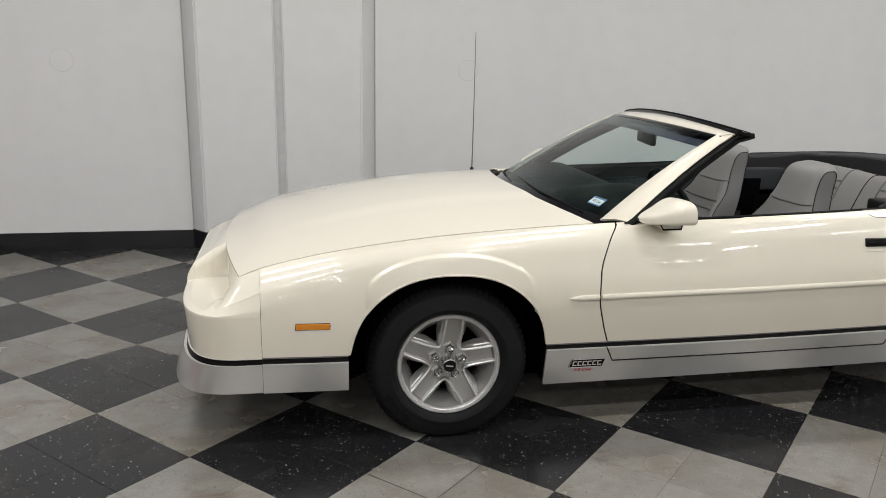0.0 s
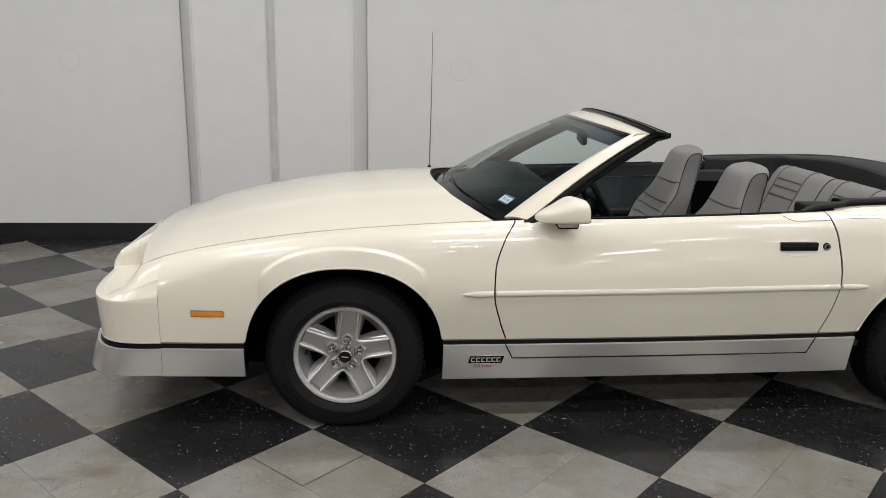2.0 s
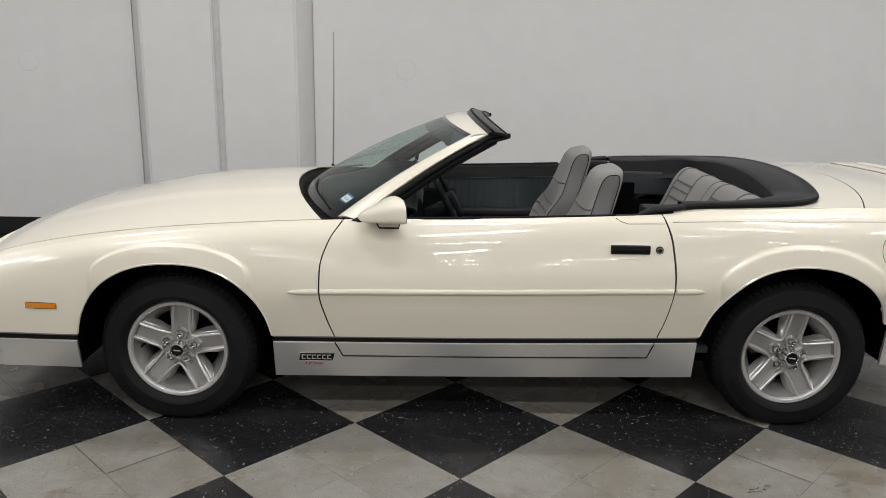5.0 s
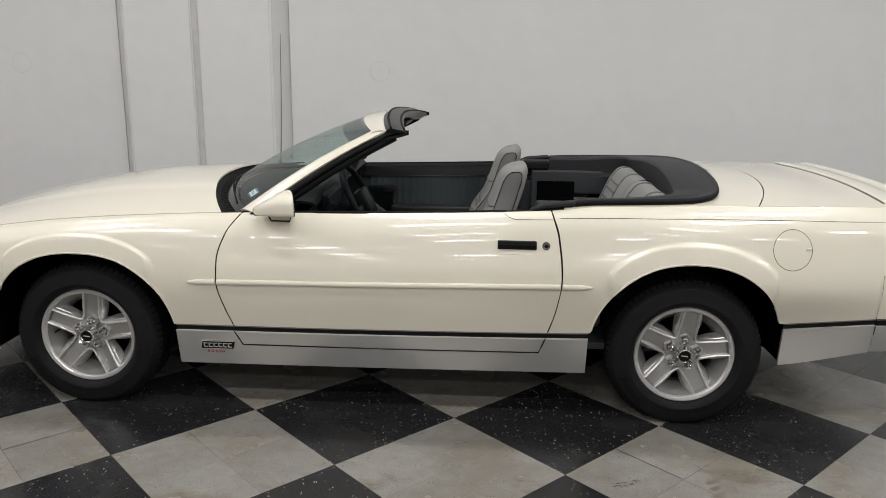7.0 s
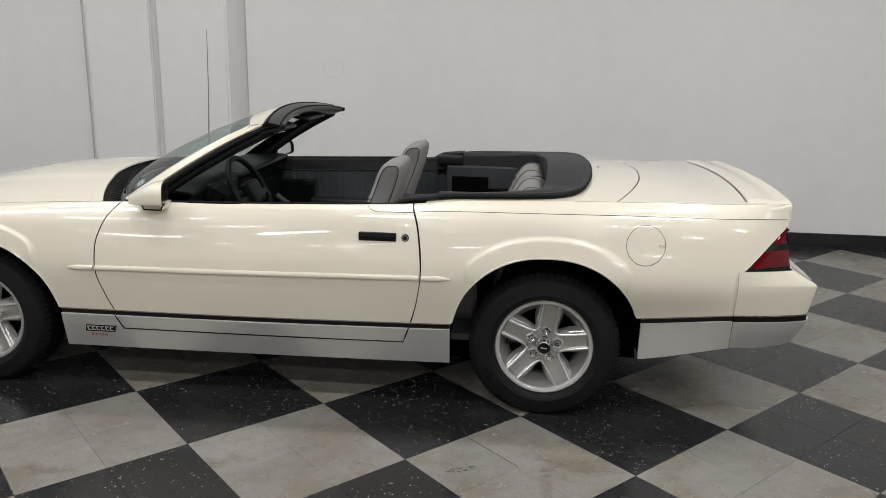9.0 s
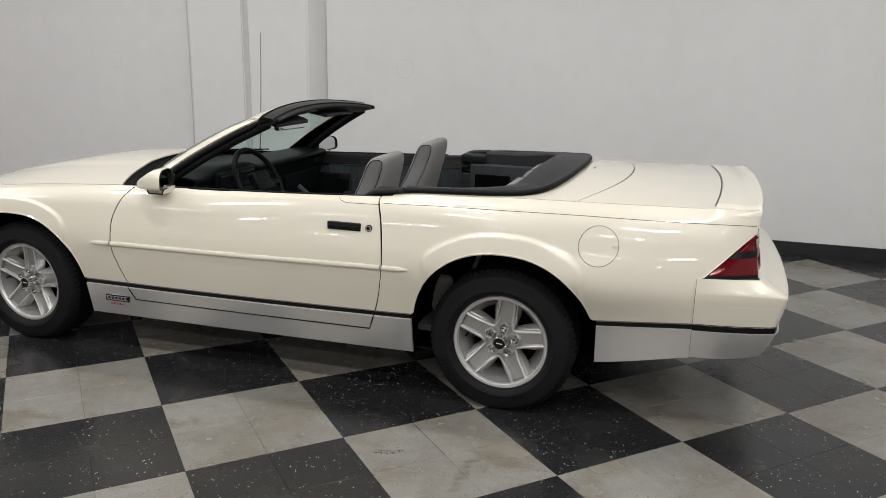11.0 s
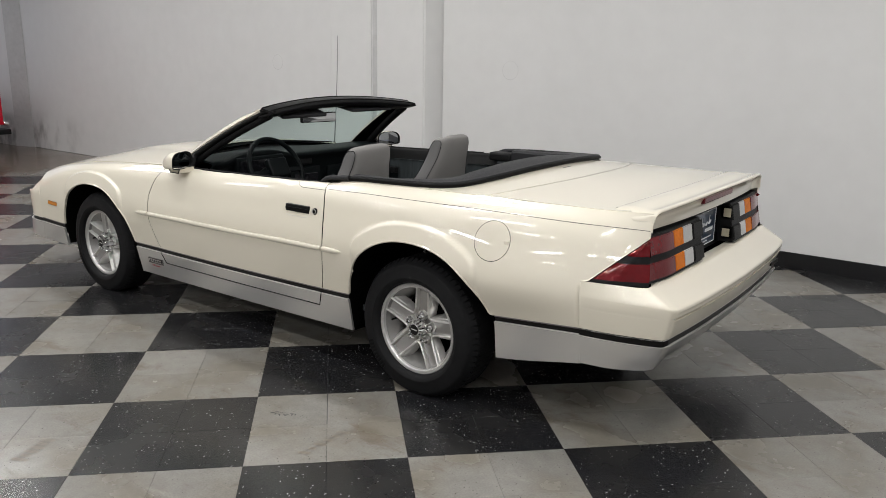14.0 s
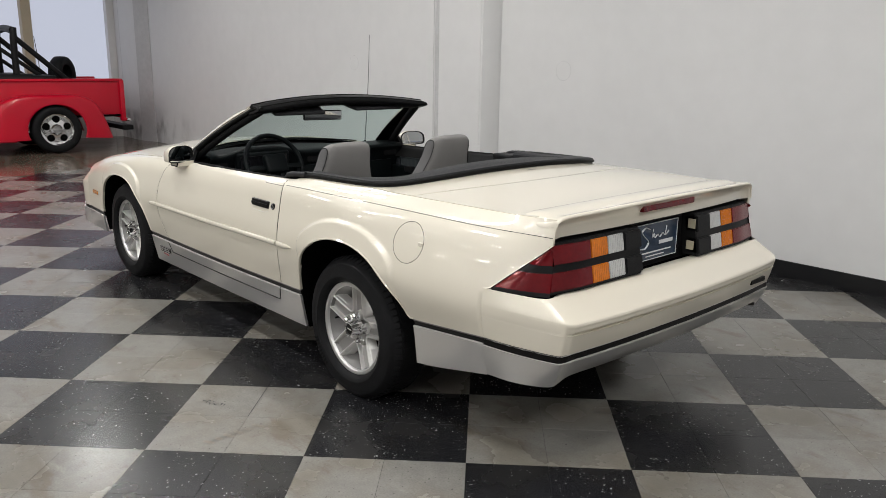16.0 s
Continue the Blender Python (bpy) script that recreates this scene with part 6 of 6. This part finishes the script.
for x in (0.0, -2.95):
    for y in (-0.80, 0.80):
        sg = 1 if y < 0 else -1
        wl = part("truck_wheel", lathe([(0.17, 0.09 * sg), (0.205, -0.06 * sg), (0.212, -0.085 * sg), (0.222, -0.09 * sg)], 40), CHROME, truck, "chrome five-hole truck wheel", sharp=40)
        part("tyre", lathe([(0.215, 0.10), (0.25, 0.12), (0.30, 0.115), (0.325, 0.09), (0.335, 0.0), (0.325, -0.09), (0.30, -0.115), (0.25, -0.12), (0.218, -0.095)], 48), TYRE, wl, sharp=60)
        part("wheel_disc", lathe([(0.0, -0.085 * sg), (0.06, -0.085 * sg), (0.075, -0.06 * sg), (0.15, -0.045 * sg), (0.21, -0.055 * sg)], 40), CHROME, wl, sharp=40)
        for k in range(5):
            a = 2 * math.pi * k / 5 + 0.3
            bm = lathe([(0.0, 0.0), (0.050, 0.0), (0.050, 0.02)], 14)
            bmesh.ops.scale(bm, verts=bm.verts, vec=(1, 1, 1.0))
            bmesh.ops.translate(bm, verts=bm.verts, vec=(0.145 * math.cos(a), -0.056 * sg, 0.145 * math.sin(a)))
            part("wheel_hole", bm, DARK, wl)
        wl.matrix_basis = pose(x, y, 0.405) @ Matrix.Diagonal((1.21, 1.0, 1.21, 1))
for y in (-0.52, 0.52):  # roll bar in the bed
    tube([(-0.44, y, 0.64), (-0.44, y, 1.7), (-0.43, y, 1.95), (-0.42, y * 0.95, 2.06)], 0.055, TRIM, "roll_bar_leg", truck, "black tubular roll bar", res=10)
    tube([(-0.43, y, 1.92), (0.34, y, 1.22)], 0.045, TRIM, "roll_bar_brace", truck, res=10)
    tube([(-1.02, y, 2.0), (-0.02, y, 1.24)], 0.035, TRIM, "roll_bar_brace", truck, res=8)
tube([(-0.43, -0.52, 2.02), (-0.43, 0, 2.06), (-0.43, 0.52, 2.02)], 0.06, TRIM, "roll_bar_top", truck, res=10)
sp = part("spare_tyre", lathe([(0.19, 0.09), (0.23, 0.11), (0.30, 0.11), (0.33, 0.08), (0.335, 0.0), (0.33, -0.08), (0.30, -0.11), (0.23, -0.11), (0.19, -0.09)], 40), TYRE, truck, "black spare tyre standing in the bed", sharp=50)
sp.matrix_basis = pose(0.46, 0.12, 1.28, 0, 0, 48)
tpart("bed_cover", box((-0.9, -0.64, 1.15), (0.15, 0.64, 1.30), 0.05, None, 3), TRIM, "black padded gear in the bed", sharp=40)
for y in (-0.30, 0.34):
    tpart("cab_seat", box((-1.05, y - 0.22, 1.2), (-0.93, y + 0.22, 1.75), 0.05, None, 3), CLOTH, "grey seat back seen behind the roll bar", sharp=50)
tube([(0.15, 0.3, 1.2), (0.13, 0.3, 1.6), (0.10, 0.3, 1.95)], 0.006, TRIM, "whip_antenna", truck)
bm = box((-1.12, -0.62, 1.0), (-0.2, 0.62, 1.32), 0.05, None, 3)
tpart("tool_box", bm, TRIM, "black cover low in the bed", sharp=40)


# ---- floor tiles, last ----
def tile_material(name, colour, colour2, fleck, amount, mottling, stain):
    m = bpy.data.materials.new(name)
    m.use_nodes = True
    nt = m.node_tree
    nodes, links = nt.nodes, nt.links
    b = nodes["Principled BSDF"]
    geo = nodes.new("ShaderNodeNewGeometry")
    info = nodes.new("ShaderNodeObjectInfo")
    add = nodes.new("ShaderNodeMath")
    add.operation = "ADD"
    links.new(info.outputs["Random"], add.inputs[0])
    links.new(geo.outputs["Random Per Island"], add.inputs[1])
    n1 = nodes.new("ShaderNodeTexNoise")
    n1.inputs["Scale"].default_value, n1.inputs["Detail"].default_value = 3.2, 7
    links.new(geo.outputs["Position"], n1.inputs["Vector"])
    n2 = nodes.new("ShaderNodeTexNoise")
    n2.inputs["Scale"].default_value, n2.inputs["Detail"].default_value = 130.0, 5
    links.new(geo.outputs["Position"], n2.inputs["Vector"])
    s1 = nodes.new("ShaderNodeMath")
    s1.operation = "ADD"
    links.new(n1.outputs["Fac"], s1.inputs[0])
    links.new(n2.outputs["Fac"], s1.inputs[1])
    r1 = nodes.new("ShaderNodeMapRange")
    r1.clamp = False
    r1.inputs["From Min"].default_value, r1.inputs["From Max"].default_value = 0.3, 0.7
    r1.inputs["To Min"].default_value, r1.inputs["To Max"].default_value = 1 - mottling, 1 + mottling
    links.new(n2.outputs["Fac"], r1.inputs["Value"])
    r2 = nodes.new("ShaderNodeMapRange")
    r2.inputs["From Min"].default_value, r2.inputs["From Max"].default_value = 0.3, 1.7
    r2.inputs["To Min"].default_value, r2.inputs["To Max"].default_value = 0.90, 1.10
    links.new(add.outputs[0], r2.inputs["Value"])
    n4 = nodes.new("ShaderNodeTexNoise")
    n4.inputs["Scale"].default_value, n4.inputs["Detail"].default_value = 17.0, 9
    n4.inputs["Roughness"].default_value = 0.68
    links.new(geo.outputs["Position"], n4.inputs["Vector"])
    grime = nodes.new("ShaderNodeMapRange")
    grime.inputs["From Min"].default_value, grime.inputs["From Max"].default_value = 0.2, 0.8
    grime.inputs["To Min"].default_value, grime.inputs["To Max"].default_value = 0.84, 1.16
    links.new(n4.outputs["Fac"], grime.inputs["Value"])
    gm = nodes.new("ShaderNodeMath")
    gm.operation = "MULTIPLY"
    links.new(r1.outputs[0], gm.inputs[0])
    links.new(grime.outputs[0], gm.inputs[1])
    mul = nodes.new("ShaderNodeMath")
    mul.operation = "MULTIPLY"
    links.new(gm.outputs[0], mul.inputs[0])
    links.new(r2.outputs[0], mul.inputs[1])
    col = nodes.new("ShaderNodeVectorMath")
    col.operation = "SCALE"
    tint = nodes.new("ShaderNodeMix")
    tint.data_type = "RGBA"
    tint.inputs["A"].default_value, tint.inputs["B"].default_value = (*colour, 1), (*colour2, 1)
    tr = nodes.new("ShaderNodeMapRange")
    tr.interpolation_type = "SMOOTHSTEP"
    tr.inputs["From Min"].default_value, tr.inputs["From Max"].default_value = 0.38, 0.68
    links.new(n1.outputs["Fac"], tr.inputs["Value"])
    links.new(tr.outputs[0], tint.inputs["Factor"])
    # brown tracks of dirt and pale rubbed swirls, stretched along the way of use
    tint_out = tint.outputs["Result"]
    for stretch, scale, lo, hi, shade, most in (((1.0, 2.6, 1.0), 2.1, 0.56, 0.70, stain, 0.75), ((2.2, 0.8, 1.0), 9.0, 0.60, 0.74, stain, 0.55), ((0.7, 1.9, 1.0), 5.5, 0.62, 0.76, tuple(min(1, c * 1.35) for c in colour), 0.6)):
        mp = nodes.new("ShaderNodeMapping")
        mp.inputs["Scale"].default_value, mp.inputs["Rotation"].default_value = stretch, (0, 0, 0.6 * scale)
        links.new(geo.outputs["Position"], mp.inputs["Vector"])
        ns = nodes.new("ShaderNodeTexNoise")
        ns.inputs["Scale"].default_value, ns.inputs["Detail"].default_value, ns.inputs["Roughness"].default_value = scale, 8, 0.62
        links.new(mp.outputs[0], ns.inputs["Vector"])
        cut = nodes.new("ShaderNodeMapRange")
        cut.interpolation_type = "SMOOTHSTEP"
        cut.inputs["From Min"].default_value, cut.inputs["From Max"].default_value = lo, hi
        cut.inputs["To Max"].default_value = most
        links.new(ns.outputs["Fac"], cut.inputs["Value"])
        mx = nodes.new("ShaderNodeMix")
        mx.data_type = "RGBA"
        links.new(cut.outputs[0], mx.inputs["Factor"])
        links.new(tint_out, mx.inputs["A"])
        mx.inputs["B"].default_value = (*shade, 1)
        tint_out = mx.outputs["Result"]
    links.new(tint_out, col.inputs[0])
    links.new(mul.outputs[0], col.inputs["Scale"])
    # chips: stretched cells of which a few are pale
    warp = nodes.new("ShaderNodeVectorMath")
    warp.operation = "MULTIPLY"
    warp.inputs[1].default_value = (1.0, 0.55, 1.0)
    bend = nodes.new("ShaderNodeVectorMath")
    bend.operation = "MULTIPLY_ADD"
    bend.inputs[1].default_value = (0.014, 0.014, 0.0)
    links.new(n2.outputs["Color"], bend.inputs[0])
    links.new(geo.outputs["Position"], bend.inputs[2])
    links.new(bend.outputs[0], warp.inputs[0])
    vor = nodes.new("ShaderNodeTexVoronoi")
    vor.inputs["Scale"].default_value = 135.0
    links.new(warp.outputs[0], vor.inputs["Vector"])
    pick = nodes.new("ShaderNodeSeparateColor")
    links.new(vor.outputs["Color"], pick.inputs[0])
    few = nodes.new("ShaderNodeMath")
    few.operation = "LESS_THAN"
    few.inputs[1].default_value = amount
    links.new(pick.outputs[0], few.inputs[0])
    size = nodes.new("ShaderNodeMath")
    size.operation = "MULTIPLY_ADD"
    size.inputs[1].default_value, size.inputs[2].default_value = 0.24, 0.06
    links.new(pick.outputs[1], size.inputs[0])
    near = nodes.new("ShaderNodeMath")
    near.operation = "LESS_THAN"
    links.new(vor.outputs["Distance"], near.inputs[0])
    links.new(size.outputs[0], near.inputs[1])
    both_ = nodes.new("ShaderNodeMath")
    both_.operation = "MULTIPLY"
    links.new(few.outputs[0], both_.inputs[0])
    links.new(near.outputs[0], both_.inputs[1])
    mix = nodes.new("ShaderNodeMix")
    mix.data_type = "RGBA"
    links.new(both_.outputs[0], mix.inputs["Factor"])
    links.new(col.outputs[0], mix.inputs["A"])
    mix.inputs["B"].default_value = (*fleck, 1)
    links.new(mix.outputs["Result"], b.inputs["Base Color"])
    rr = nodes.new("ShaderNodeMapRange")
    rr.inputs["From Min"].default_value, rr.inputs["From Max"].default_value = 0.15, 0.85
    rr.inputs["To Min"].default_value, rr.inputs["To Max"].default_value = 0.20, 0.32
    links.new(n1.outputs["Fac"], rr.inputs["Value"])
    links.new(rr.outputs[0], b.inputs["Roughness"])
    bp = nodes.new("ShaderNodeBump")
    bp.inputs["Strength"].default_value, bp.inputs["Distance"].default_value = 0.012, 0.001
    links.new(n2.outputs["Fac"], bp.inputs["Height"])
    links.new(bp.outputs[0], b.inputs["Normal"])
    b.inputs["Specular IOR Level"].default_value = 0.38
    return m


LIGHT_TILE = tile_material("grey_floor_tile", (0.194, 0.186, 0.170), (0.160, 0.145, 0.120), (0.085, 0.08, 0.07), 0.13, 0.10, (0.118, 0.098, 0.073))
DARK_TILE = tile_material("black_floor_tile", (0.0125, 0.0125, 0.0140), (0.0160, 0.0155, 0.0155), (0.34, 0.34, 0.33), 0.21, 0.25, (0.020, 0.018, 0.015))
h, e, c = TILE / 2 - 0.0005, TILE / 2 - 0.0011, 0.0005
TV = [(-e, -e, 0), (e, -e, 0), (e, e, 0), (-e, e, 0), (-h, -h, -c), (h, -h, -c), (h, h, -c), (-h, h, -c), (-h, -h, -0.004), (h, -h, -0.004), (h, h, -0.004), (-h, h, -0.004)]
TF = [(0, 1, 2, 3)] + [(4 + i, 4 + (i + 1) % 4, (i + 1) % 4, i) for i in range(4)] + [(8 + i, 8 + (i + 1) % 4, 4 + (i + 1) % 4, 4 + i) for i in range(4)]
spots = []
for i in range(-85, 85):
    for j in range(-85, 85):
        p = LAY @ Vector(((i + 0.5) * TILE, (j + 0.5) * TILE, 0))
        if GROUND_EDGE - 0.1 < p.x < 9.5 and -18.2 < p.y < WALL_Y + 0.12:
            light = ((i // 2) + (j // 2)) % 2 != 0
            qx = min(max(p.x, -0.5), 4.0)
            spots.append(((p.x - qx) ** 2 + (p.y + 1.5) ** 2 + (99 if p.y > 0.0 else 0), p, light))
spots.sort(key=lambda s: s[0])
floor = bpy.data.objects["floor"]
meshes = {}
for light in (True, False):
    me = bpy.data.meshes.new("tile")
    me.from_pydata(TV, [], TF)
    me.materials.append(LIGHT_TILE if light else DARK_TILE)
    meshes[light] = me
turn = radians(-45.2)
for _, p, light in spots[:300]:
    ob = new("tile", meshes[light])
    ob.parent = floor
    ob.location, ob.rotation_euler = p, (0, 0, turn)
for light, label in ((True, "grey speckled square floor tiles"), (False, "black floor tiles with white chips")):
    verts, faces = [], []
    r = Matrix.Rotation(turn, 4, "Z")
    tv = [r @ Vector(v) for v in TV]
    for _, p, l in spots[300:]:
        if l == light:
            k = len(verts)
            verts += [(p.x + v.x, p.y + v.y, v.z + floor_rise(p.x + v.x, p.y + v.y)) for v in tv]
            faces += [tuple(k + q for q in f) for f in TF]
    me = bpy.data.meshes.new("tiles")
    me.from_pydata(verts, [], faces)
    tagged(link("tiles", me, LIGHT_TILE if light else DARK_TILE, floor, label), kind="stuff")
